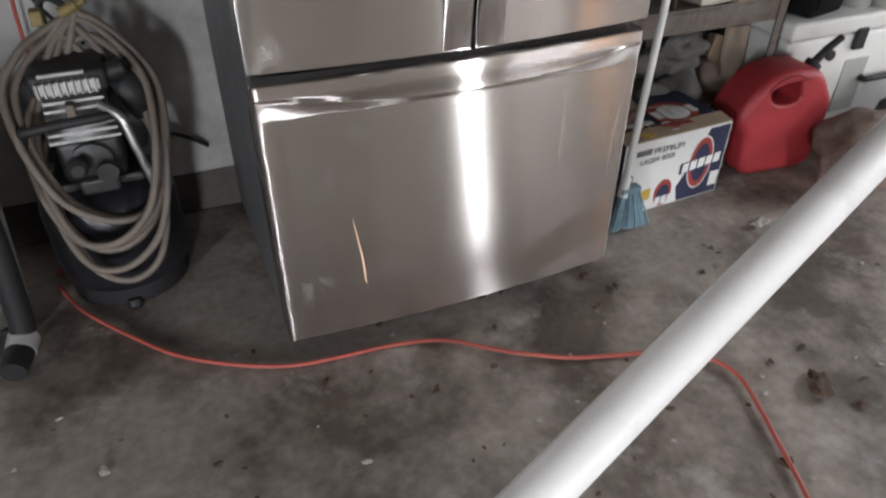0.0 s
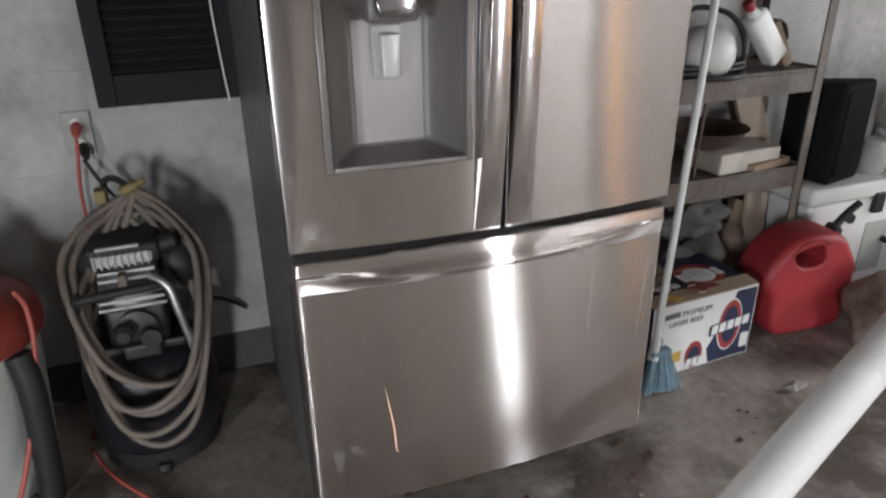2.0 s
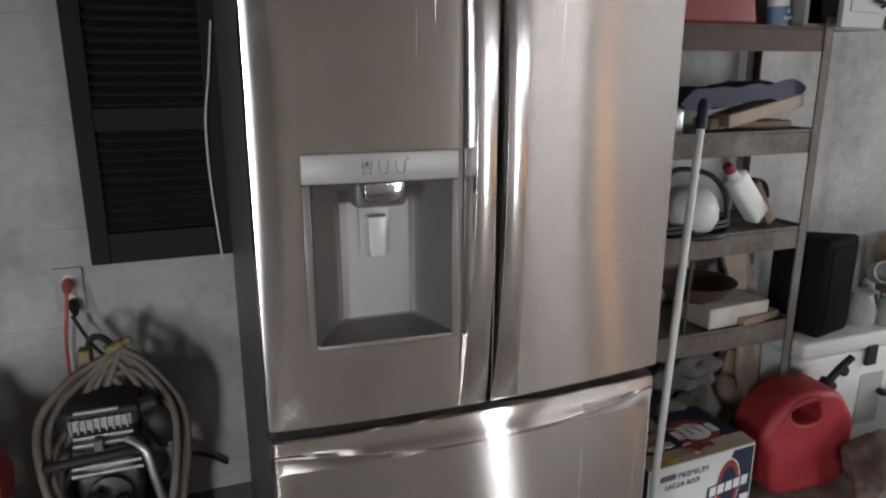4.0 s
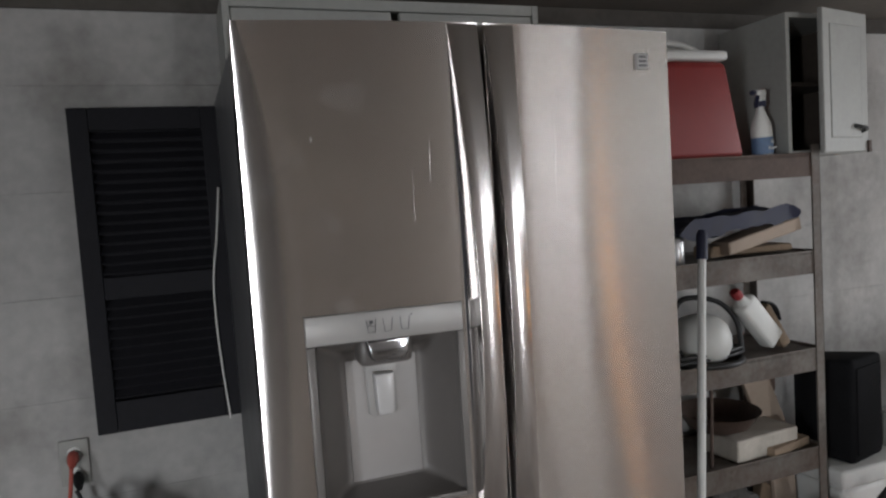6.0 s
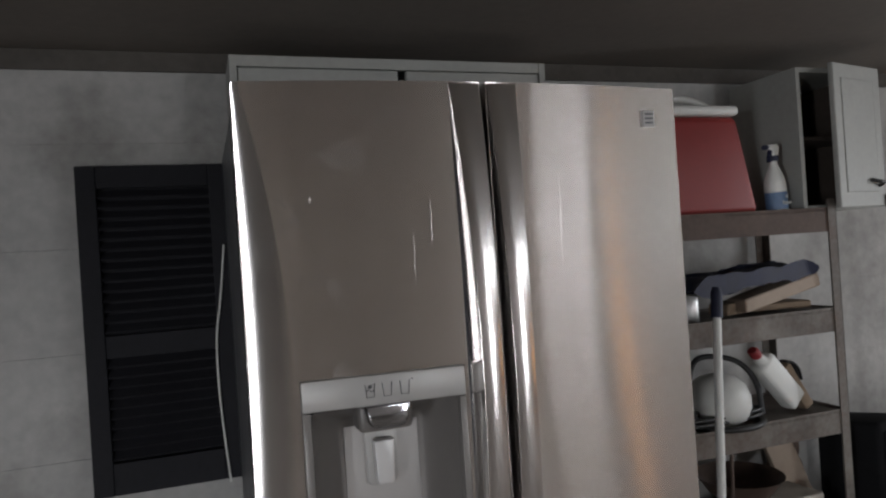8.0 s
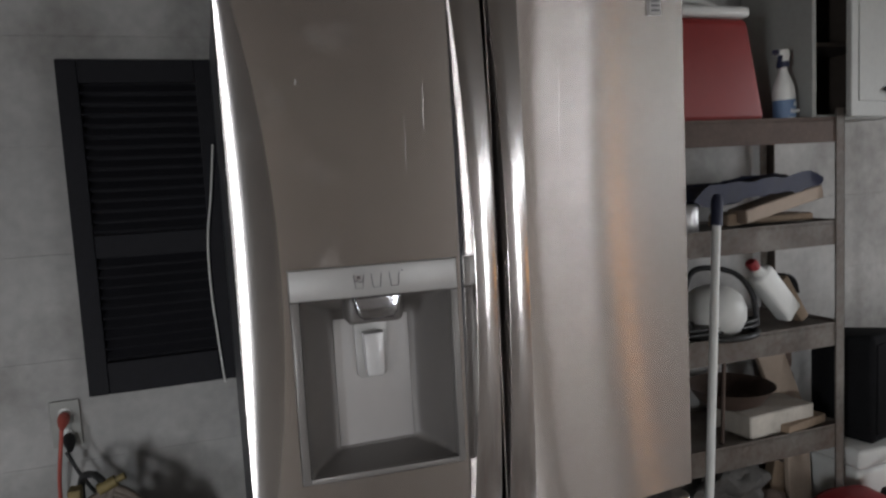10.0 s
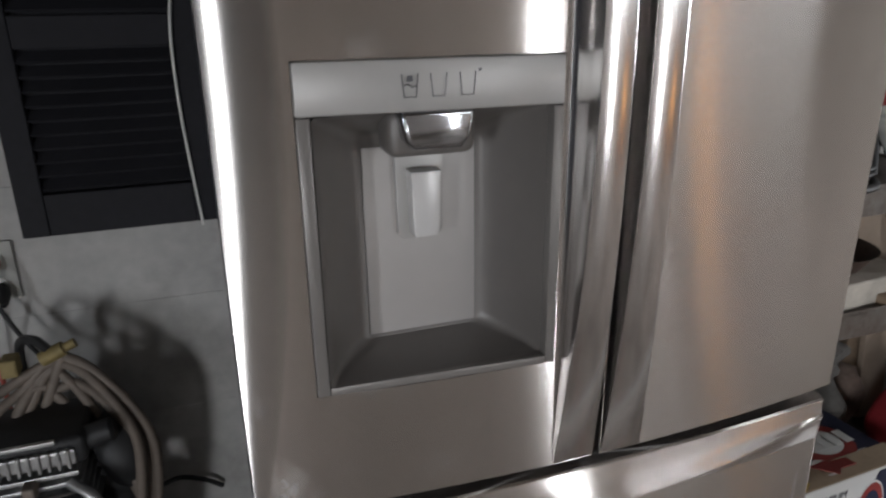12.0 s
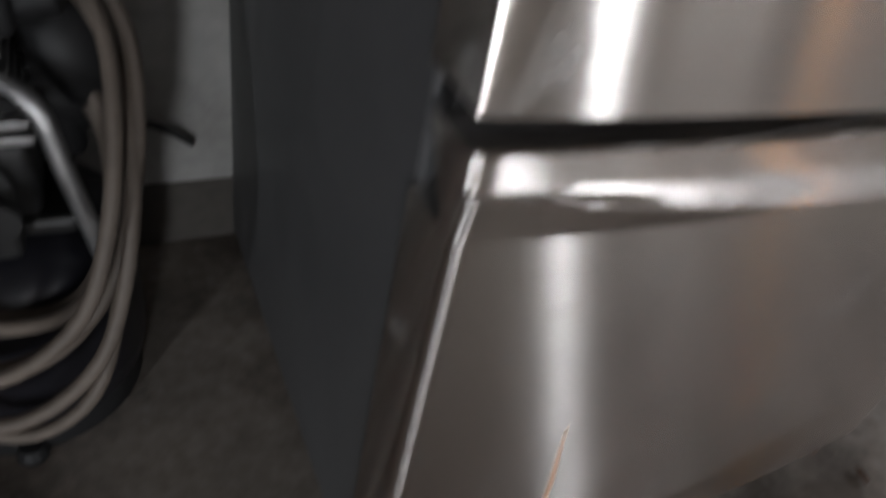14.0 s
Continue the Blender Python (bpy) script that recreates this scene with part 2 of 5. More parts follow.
PALEWALL = material("pale_reflected_plaster", (0.80, 0.745, 0.70), 0.85, 0, 0.2, 2, 30, 0.2)
DIMMEDWALL = material("dimmed_plaster", (0.44, 0.42, 0.40), 0.85, 0, 0.2, 2, 30, 0.2, stain=0.2)
# Glow of the added lamp, tuned as a warm streak in the steel.
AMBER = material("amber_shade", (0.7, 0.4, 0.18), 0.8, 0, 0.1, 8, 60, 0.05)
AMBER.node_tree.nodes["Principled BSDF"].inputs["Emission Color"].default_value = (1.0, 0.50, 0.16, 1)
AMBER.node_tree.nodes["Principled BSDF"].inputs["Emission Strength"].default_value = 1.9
# The scratch's orange glint is its base colour, not a reflection.
SCRATCHGLINT = material("scratch_with_glint", (0.85, 0.55, 0.38), 0.6, 0.0, 0.1, bump=0)
GRIT = material("pale_grit", (0.45, 0.42, 0.38), 0.9, 0, 0.3, 30, 90, 0.3)
SPEAKER = material("speaker_black", (0.010, 0.010, 0.011), 0.85, 0, 0.3, 8, 90, 0.2, spec=0.1)
PADDLE = material("pale_paddle", (0.60, 0.59, 0.58), 0.3, 0.1, 0.05, bump=0.02)
LABELBLUE = material("faded_blue_label", (0.10, 0.17, 0.29), 0.5, 0, 0.15, 20, 80, 0.03)

# ---- mesh helpers ----
def thing(name, label, category, m=None, group="", kind=""):
    ob = tagged(new(name), label, category, group, kind)
    ob.empty_display_size = 0.05
    if m is not None:
        ob.matrix_world = m
    return ob


def part(name, bm, material_, parent=None, label="", smooth=None):
    """Links a bmesh as one mesh object under a thing or a part. smooth: the angle in degrees under which edges are shaded round."""
    bmesh.ops.recalc_face_normals(bm, faces=bm.faces)
    if smooth:
        for f in bm.faces:
            f.smooth = True
        for e in bm.edges:
            e.smooth = len(e.link_faces) == 2 and e.calc_face_angle(0) < radians(smooth)
    me = bpy.data.meshes.new(name)
    bm.to_mesh(me)
    bm.free()
    me.materials.append(material_)
    ob = new(name, me)
    ob.parent = parent
    return tagged(ob, label)


def alone(name, bm, material_, label, category, smooth=None, group="", kind=""):
    return tagged(part(name, bm, material_, None, "", smooth), label, category, group, kind)


def block(x0, x1, y0, y1, z0, z1, bevel=0.0, segments=2, m=None):
    bm = bmesh.new()
    bmesh.ops.create_cube(bm, size=1, matrix=Matrix.Translation(((x0 + x1) / 2, (y0 + y1) / 2, (z0 + z1) / 2)) @ Matrix.Diagonal((x1 - x0, y1 - y0, z1 - z0, 1)))
    if bevel:
        bmesh.ops.bevel(bm, geom=bm.edges, offset=bevel, segments=segments, profile=0.5, affect="EDGES")
    if m is not None:
        bm.transform(m)
    return bm


def joined(*meshes):
    out = bmesh.new()
    for bm in meshes:
        me = bpy.data.meshes.new("joining")
        bm.to_mesh(me)
        bm.free()
        out.from_mesh(me)
        bpy.data.meshes.remove(me)
    return out


def smooth_line(points, steps=8):
    """A Catmull-Rom line through the points."""
    p = [Vector(q) for q in points]
    p = [2 * p[0] - p[1], *p, 2 * p[-1] - p[-2]]
    out = []
    for a, b, c, d in zip(p, p[1:], p[2:], p[3:]):
        for k in range(steps):
            t = k / steps
            out.append(0.5 * (2 * b + (c - a) * t + (2 * a - 5 * b + 4 * c - d) * t * t + (3 * b - a - 3 * c + d) * t ** 3))
    return [*out, p[-2]]


def tube(line, radius, sides=10, caps=True):
    """A round tube along a line; radius is a number or a function of the share of the way."""
    bm, rings = bmesh.new(), []
    side = None
    for k, p in enumerate(line):
        ahead = (line[min(k + 1, len(line) - 1)] - line[max(k - 1, 0)]).normalized()
        if side is None:
            side = ahead.orthogonal().normalized()
        side = (side - ahead * side.dot(ahead)).normalized()
        up = ahead.cross(side)
        r = radius(k / (len(line) - 1)) if callable(radius) else radius
        rings.append([bm.verts.new(p + r * (math.cos(a) * side + math.sin(a) * up)) for a in (2 * math.pi * j / sides for j in range(sides))])
    for a, b in zip(rings, rings[1:]):
        for j in range(sides):
            bm.faces.new((a[j], a[(j + 1) % sides], b[(j + 1) % sides], b[j]))
    if caps:
        bm.faces.new(rings[0]), bm.faces.new(rings[-1])
    return bm


def rod(a, b, r, sides=12, r2=None):
    a, b = Vector(a), Vector(b)
    return tube([a, b], (lambda s: r + (r2 - r) * s) if r2 is not None else r, sides)


def lathe(profile, sides=24, m=None, squash=1.0):
    """Turns (radius, height) pairs about z."""
    bm, rings = bmesh.new(), []
    for r, z in profile:
        rings.append([bm.verts.new((r * math.cos(a), squash * r * math.sin(a), z)) for a in (2 * math.pi * j / sides for j in range(sides))])
    for a, b in zip(rings, rings[1:]):
        for j in range(sides):
            bm.faces.new((a[j], a[(j + 1) % sides], b[(j + 1) % sides], b[j]))
    bm.faces.new(rings[0]), bm.faces.new(rings[-1])
    if m is not None:
        bm.transform(m)
    return bm


def outline(points, depth, bevel=0.0, m=None, segments=2):
    """A flat outline in x and z, given thickness along y and rounded edges."""
    bm = bmesh.new()
    f = bm.faces.new([bm.verts.new((x, 0, z)) for x, z in points])
    got = bmesh.ops.extrude_face_region(bm, geom=[f])
    bmesh.ops.translate(bm, verts=[v for v in got["geom"] if isinstance(v, bmesh.types.BMVert)], vec=(0, depth, 0))
    bmesh.ops.recalc_face_normals(bm, faces=bm.faces)
    if bevel:
        edges = [e for e in bm.edges if abs(e.verts[0].co.y - e.verts[1].co.y) < 1e-6]
        bmesh.ops.bevel(bm, geom=edges, offset=bevel, segments=segments, profile=0.5, affect="EDGES")
    if m is not None:
        bm.transform(m)
    return bm


def pillow(points, depth, r, m=None, steps=5):
    """A soft moulded slab: a rounded outline in x and z with fully rounded rims."""
    line = smooth_line([(x, 0, z) for x, z in [*points, points[0]]], 4)[:-1]
    n = len(line)
    normals = []
    for k in range(n):
        d = line[(k + 1) % n] - line[k - 1]
        normals.append(Vector((-d.z, 0, d.x)).normalized())
    bm, rings = bmesh.new(), []
    turns = [(-1, radians(90 * j / steps)) for j in range(steps + 1)] + [(1, radians(90 - 90 * j / steps)) for j in range(steps + 1)]
    for side, a in turns:
        y = depth / 2 + side * (depth / 2 - r * math.sin(a))
        inset = r * (1 - math.sin(a))
        rings.append([bm.verts.new((p.x + q.x * inset, y, p.z + q.z * inset)) for p, q in zip(line, normals)])
    for a, b in zip(rings, rings[1:]):
        for j in range(n):
            bm.faces.new((a[j], a[(j + 1) % n], b[(j + 1) % n], b[j]))
    bm.faces.new(rings[0]), bm.faces.new(rings[-1])
    bmesh.ops.recalc_face_normals(bm, faces=bm.faces)
    if m is not None:
        bm.transform(m)
    return bm


def lump(size, seed, rough=0.25, detail=3, m=None, flat=0.0):
    """A rough stone or crumpled lump; flat: how far up its underside is cut level."""
    bm = bmesh.new()
    bmesh.ops.create_icosphere(bm, subdivisions=detail, radius=1)
    for v in bm.verts:
        d = v.co.normalized()
        k = 1 + rough * noise.noise(d * 1.3 + Vector((seed * 7.1, seed * 3.7, 0))) * 2 + rough * 0.35 * noise.noise(d * 4 + Vector((seed, 0, seed)))
        v.co = Vector((d.x * size[0], d.y * size[1], d.z * size[2])) * k
    low = min(v.co.z for v in bm.verts)
    for v in bm.verts:
        v.co.z = max(v.co.z - low, flat) - flat
    if m is not None:
        bm.transform(m)
    return bm


def text(words, size, m, material_, parent, name="lettering"):
    cu = bpy.data.curves.new(name, "FONT")
    cu.body, cu.size, cu.extrude, cu.align_x = words, size, 0.0004, "CENTER"
    cu.materials.append(material_)
    tmp = bpy.data.objects.new(name, cu)
    scene.collection.objects.link(tmp)
    bpy.context.view_layer.update()
    me = bpy.data.meshes.new_from_object(tmp)
    bpy.data.objects.remove(tmp)
    me.transform(m)
    ob = new(name, me)
    ob.parent = parent
    return ob


# ---- the room ----
def structure(name, bm, mat_, label, smooth=None):
    return alone(name, bm, mat_, label, name.split("_")[0], smooth, kind="structure")


def ground():
    """The slab, with slight unevenness."""
    bm = bmesh.new()
    bmesh.ops.create_grid(bm, x_segments=150, y_segments=120, size=0.5, matrix=Matrix.Translation(((WEST + EAST) / 2, (SOUTH + NORTH) / 2, 0)) @ Matrix.Diagonal((EAST - WEST, NORTH - SOUTH, 1, 1)))
    for v in bm.verts:
        v.co.z = -0.003 + 0.003 * noise.noise(v.co * 3)
    return structure("floor", bm, CONCRETE, "stained and worn grey concrete slab floor", 30)


ground()
wall_n = structure("wall_north", block(WEST, EAST, NORTH + 0.012, NORTH + 0.2, 0, CEIL), WALLPAINT, "white-painted concrete wall in level courses with a dark foot")
structure("ceiling", block(WEST, EAST, SOUTH, NORTH + 0.2, CEIL, CEIL + 0.1), CEILING, "low dark brown boarded ceiling")


def wall_with_hole(axis, at, thick, a0, a1, h0, h1, z0, z1):
    """A wall along x or y from a0 to a1, with one opening from h0 to h1 and z0 to z1."""
    pieces = [(a0, h0, 0, CEIL), (h1, a1, 0, CEIL), (h0, h1, z1, CEIL)]
    if z0 > 0:
        pieces.append((h0, h1, 0, z0))
    return joined(*[block(a, b, at, at + thick, c, d) if axis == "x" else block(at, at + thick, a, b, c, d) for a, b, c, d in pieces])


# Unseen wall, kept dark so that the left door's facet mirrors dark.
structure("wall_west", wall_with_hole("y", WEST - 0.15, 0.15, SOUTH, NORTH + 0.2, -3.18, -2.92, 0.5, 1.6), DARKWALL, "unseen grey-blue wall, painted dark for the facet's reflection, with a narrow window")
# Unseen wall, painted pale to brighten the reflection in doors and drawer.
structure("wall_south", joined(wall_with_hole("x", SOUTH - 0.15, 0.15, WEST - 0.15, 0.0, -1.83, -1.37, 0.0, 1.2), wall_with_hole("x", SOUTH - 0.15, 0.15, 0.0, 3.2, 2.45, 2.79, 0.0, 1.82), wall_with_hole("x", SOUTH - 0.15, 0.15, 3.2, EAST + 0.15, 3.43, 4.54, 1.74, 2.0)), PALEWALL, "unseen plaster wall, painted pale for the steel's reflections, with two openings and a high slit window")
east = [block(EAST, EAST + 0.15, SOUTH, NORTH + 0.2, 0, 0.84), block(EAST, EAST + 0.15, SOUTH, -1.31, 0.84, 1.74), block(EAST, EAST + 0.15, -0.19, NORTH + 0.2, 0.84, 2.0), block(EAST, EAST + 0.15, -2.53, -1.31, 1.74, 2.0),
        block(EAST, EAST + 0.15, SOUTH, -4.90, 1.74, 2.0), block(EAST, EAST + 0.15, SOUTH, NORTH + 0.2, 2.0, CEIL), block(EAST, EAST + 0.15, -1.31, -0.19, 1.86, 2.0)]
# Unseen wall, toned down because the right door mirrors it too brightly.
structure("wall_east", joined(*east), DIMMEDWALL, "unseen plaster wall, toned down for the right door's reflection, with a window and a high slit window")
# Unseen lamp, added to put the amber streak into the right door's reflection.
lamp = thing("streak_lamp", "unseen lamp with an amber shade, added for the streak in the right door", "lamp", pose(4.25, -3.85, 0))
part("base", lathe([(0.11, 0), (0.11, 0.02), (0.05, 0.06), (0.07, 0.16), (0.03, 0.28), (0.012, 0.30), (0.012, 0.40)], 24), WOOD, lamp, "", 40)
part("shade", lathe([(0.19, 0.34), (0.13, 0.70), (0.128, 0.70), (0.188, 0.34)], 32), AMBER, lamp, "amber shade that glows for the streak in the door", 40)


# ---- the refrigerator ----
GAP, ZB, ZT = 0.4525, 0.753, 1.815
fridge = thing("refrigerator", "stainless steel french-door refrigerator with bottom freezer drawer, scuffed", "refrigerator")
MID, HALF = (ZB + ZT) / 2, (ZT - ZB) / 2


def door_front(x, z, left=True):
    """Depth of the door's front: a slight bow over the whole width, and a lens-shaped facet along the outer edge that turns away towards it."""
    u = (x - 0.4525) / 0.4525
    y = -0.030 * (1 - u * u)
    edge = x if left else 0.905 - x
    s = max(0.0, 1 - ((z - MID) / HALF) ** 2)
    w = 0.010 + 0.064 * s
    if left and edge < w:
        d = w - edge
        y += 0.225 * d + 0.115 * d ** 3 / (3 * w * w)
    return y


def along_crease(x, z):
    """Shifts the left door's columns so that one of them runs along the edge of its facet."""
    w = 0.010 + 0.064 * max(0.0, 1 - ((z - MID) / HALF) ** 2)
    if x <= 0.074:
        return x * w / 0.074
    return w + (x - 0.074) * (DX0 - w) / (DX0 - 0.074) if x < DX0 else x


def spaced(stops, step):
    out = []
    for a, b in zip(stops, stops[1:]):
        n = max(1, round((b - a) / step))
        out += [a + (b - a) * k / n for k in range(n)]
    return [*out, stops[-1]]


def panel(xs, zs, front, back, hole=None, shift=lambda x, z: x):
    """A curved sheet over a grid of x and z with its sides taken back to the depth back; hole: (x0, x1, z0, z1) left out."""
    bm = bmesh.new()
    grid = [[bm.verts.new((x, front(x, z), z)) for x in (shift(c, z) for c in xs)] for z in zs]
    for i in range(len(zs) - 1):
        for j in range(len(xs) - 1):
            cx, cz = (xs[j] + xs[j + 1]) / 2, (zs[i] + zs[i + 1]) / 2
            if hole and hole[0] < cx < hole[1] and hole[2] < cz < hole[3]:
                continue
            bm.faces.new((grid[i][j], grid[i][j + 1], grid[i + 1][j + 1], grid[i + 1][j]))
    rim = [e for e in bm.edges if len(e.link_faces) == 1]
    got = bmesh.ops.extrude_edge_only(bm, edges=rim)
    for v in (g for g in got["geom"] if isinstance(g, bmesh.types.BMVert)):
        v.co.y = back
    return bm


DX0, DX1, DZ0, DZ1 = 0.083, 0.382, 0.911, 1.292
XL = sorted(set([round(v, 5) for v in spaced([0.0, 0.074, DX0], 0.004) + spaced([DX0, DX1], 0.012) + spaced([DX1, 0.447], 0.008)]))
ZS = sorted(set([round(v, 5) for v in spaced([ZB, DZ0, DZ1, ZT], 0.02)]))
left = part("left_door", panel(XL, ZS, door_front, 0.075, (DX0, DX1, DZ0, DZ1), along_crease), STEEL, fridge, "brushed stainless steel door with a dispenser", 9)
XR = sorted(set([round(v, 5) for v in spaced([0.459, 0.893], 0.012) + spaced([0.893, 0.905], 0.003)]))
right = part("right_door", panel(XR, spaced([ZB, ZT], 0.02), lambda x, z: door_front(x, z, False), 0.075), STEEL, fridge, "brushed stainless steel door", 35)


def grip(x0, x1, sign):
    """A door handle: a tall strip beside the gap that bows out from the door, its outer side undercut."""
    bm, rings = bmesh.new(), []
    n = 48
    for k in range(n + 1):
        z = ZB + 0.004 + (ZT - ZB - 0.008) * k / n
        s = (1 - ((z - MID) / HALF) ** 2)
        out = 0.002 + 0.042 * s
        inner, outer = (x1, x0) if sign > 0 else (x0, x1)
        yi, yo = door_front(inner, z, sign > 0), door_front(outer, z, sign > 0)
        # a flat front turned a little to one side, and flat flanks that end in a hollow at the door
        d = 1 if outer > inner else -1
        e = 0.0022
        fi, fo = inner + d * 0.005 * s, outer - d * 0.016 * s
        yo = yi - 0.035 * (fo - fi) if sign < 0 else yi
        hollow = [(0.18, 0.45), (0.34, 0.74), (0.52, 0.90), (0.75, 0.98), (1.0, 1.0)]
        ring = [(inner, yi + 0.02)] + [(fi + (inner - fi) * a, yi - out + e + (out - e + 0.001) * b) for a, b in reversed(hollow)]
        ring += [(fi, yi - out + e), (fi + d * e * 0.3, yi - out + e * 0.3), (fi + d * e, yi - out), (fo - d * e, yo - out), (fo - d * e * 0.3, yo - out + e * 0.3), (fo, yo - out + e)] + [(fo + (outer - fo) * a, yo - out + e + (out - e + 0.001) * b) for a, b in hollow] + [(outer, yo + 0.02)]
        rings.append([bm.verts.new((x, y, z)) for x, y in ring])
    for a, b in zip(rings, rings[1:]):
        for j in range(len(a) - 1):
            bm.faces.new((a[j], a[j + 1], b[j + 1], b[j]))
    bm.faces.new(rings[0]), bm.faces.new(rings[-1])
    return bm


part("handle", grip(0.385, 0.4465, 1), GRIPSTEEL, left, "tall bowed stainless steel handle", 30)
part("handle", grip(0.4595, 0.521, -1), GRIPSTEEL, right, "tall bowed stainless steel handle", 30)


def drawer_front(x, z):
    u = (x - 0.4525) / 0.4525
    y = -0.022 * (1 - u * u)
    edge = min(x, 0.905 - x)
    if edge < 0.012:
        y += 0.012 - math.sqrt(max(0, 0.012 ** 2 - (0.012 - edge) ** 2))
    return y


XD = sorted(set([round(v, 5) for v in spaced([0.0, 0.012], 0.003) + spaced([0.012, 0.893], 0.014) + spaced([0.893, 0.905], 0.003)]))
drawer = part("freezer_drawer", panel(XD, spaced([0.074, 0.60, 0.6545], 0.02), drawer_front, 0.075), STEEL, fridge, "brushed stainless steel freezer drawer with a scratch", 35)


def drawer_grip():
    """The drawer's top: it flares out over a crease to a bowed lower edge, runs back as a lens-shaped facet and ends in a flat band that leans back."""
    bm, rings = bmesh.new(), []
    for x in XD:
        u = min(1.0, abs(x - 0.4525) / 0.42)
        s = max(0.0, 1 - u * u)
        out = 0.005 + 0.017 * s
        low = 0.694 - 0.021 * s
        y = drawer_front(x, 0.65)
        ring = [(y + 0.006, 0.653), (y, 0.6552), (y - 0.40 * out, 0.655 + (low - 0.655) * 0.55), (y - 0.88 * out, low - 0.003), (y - out, low), (y - 0.97 * out, low + 0.0025), (y - 0.62 * out, (low + 0.699) / 2 + 0.001), (y - 0.36 * out, 0.6985), (y - 0.22 * out, 0.705), (y + 0.0005, 0.7245), (y + 0.004, 0.727), (y + 0.05, 0.727)]
        rings.append([bm.verts.new((x, yy, z)) for yy, z in ring])
    for a, b in zip(rings, rings[1:]):
        for j in range(len(a) - 1):
            bm.faces.new((a[j], a[j + 1], b[j + 1], b[j]))
    bm.faces.new(rings[0]), bm.faces.new(rings[-1])
    return bm


part("handle", drawer_grip(), STEEL, drawer, "level bowed stainless steel handle", 24)
scratch = smooth_line([(0.176, -0.0140, 0.395), (0.184, -0.0144, 0.335), (0.191, -0.0147, 0.285), (0.194, -0.0148, 0.24), (0.195, -0.0148, 0.215), (0.202, -0.0152, 0.205)], 4)
part("scratch", tube(scratch, lambda s: 0.0006 + 0.0022 * math.sin(math.pi * min(1, s * 1.05)), 6), SCRATCHGLINT, drawer, "scratch in the steel with its orange glint painted on")
FAINT = material("faint_line", (0.70, 0.67, 0.65), 0.34, 1.0, 0.1, bump=0)
# The right door's line is a drifting reflection, built here as a fixed mark.
for door, x, z0, z1, lean, r in ((left, 0.335, 1.52, 1.60, 0.002, 0.0011), (left, 0.12, 1.60, 1.612, 0.001, 0.0022), (left, 0.30, 1.44, 1.55, 0.001, 0.0006), (right, 0.60, 1.44, 1.66, 0.006, 0.0007), (drawer, 0.855, 0.36, 0.60, 0.010, 0.0007), (drawer, 0.70, 0.40, 0.62, 0.002, 0.0006)):
    dents = [Vector((x + lean * k / 6 + 0.0008 * math.sin(2.1 * k), (drawer_front(x, 0.5) if door is drawer else door_front(x, (z0 + z1) / 2, door is left)) - 0.0002, z0 + (z1 - z0) * k / 6)) for k in range(7)]
    part("scratch", tube(dents, lambda k, r=r: 0.6 * r * (0.3 + math.sin(math.pi * k)), 5), FAINT, door, "faint pale line on the steel")
part("cabinet_body", block(0.006, 0.899, 0.075, 0.80, 0.03, 1.80, 0.006), CASE, fridge, "dark grey painted steel case")
part("gasket", joined(block(0.02, 0.885, 0.0715, 0.076, 0.10, 1.80), block(0.012, 0.893, 0.055, 0.078, 0.727, 0.753)), GASKET, fridge, "black rubber door seal")
part("toe_kick", block(0.03, 0.875, 0.065, 0.10, 0.012, 0.09, 0.004), BLACK, fridge)
for hx in (0.03, 0.83):
    part("hinge_cover", block(hx, hx + 0.05, 0.03, 0.14, 1.80, 1.822, 0.006), CASE, fridge)
for fx in (0.05, 0.80):
    for fy in (0.12, 0.70):
        part("foot", lathe([(0.018, 0.0), (0.02, 0.004), (0.02, 0.034)], 14, Matrix.Translation((fx + 0.03, fy, 0))), BLACK, fridge)


# the dispenser in the left door
def bent(bm):
    """Lays a flat part, built on y = 0, on the door's bow."""
    for v in bm.verts:
        v.co.y += door_front(max(v.co.x, 0.09), 1.1)
    return bm


disp = part("dispenser", bent(joined(block(DX0 + 0.001, DX1 - 0.001, -0.004, 0.02, 1.236, DZ1 - 0.001, 0.003))), SILVER, left, "silver control panel over a grey recess", 40)
frame_bars = [block(DX0 + 0.001, DX0 + 0.016, -0.004, 0.02, DZ0 + 0.001, 1.2355, 0.002), block(DX1 - 0.014, DX1 - 0.001, -0.004, 0.02, DZ0 + 0.001, 1.2355, 0.002), block(DX0 + 0.016, DX1 - 0.014, -0.004, 0.02, DZ0 + 0.001, DZ0 + 0.012, 0.002)]
for bar in frame_bars:
    part("surround", bent(bar), SURROUND, disp, "", 40)


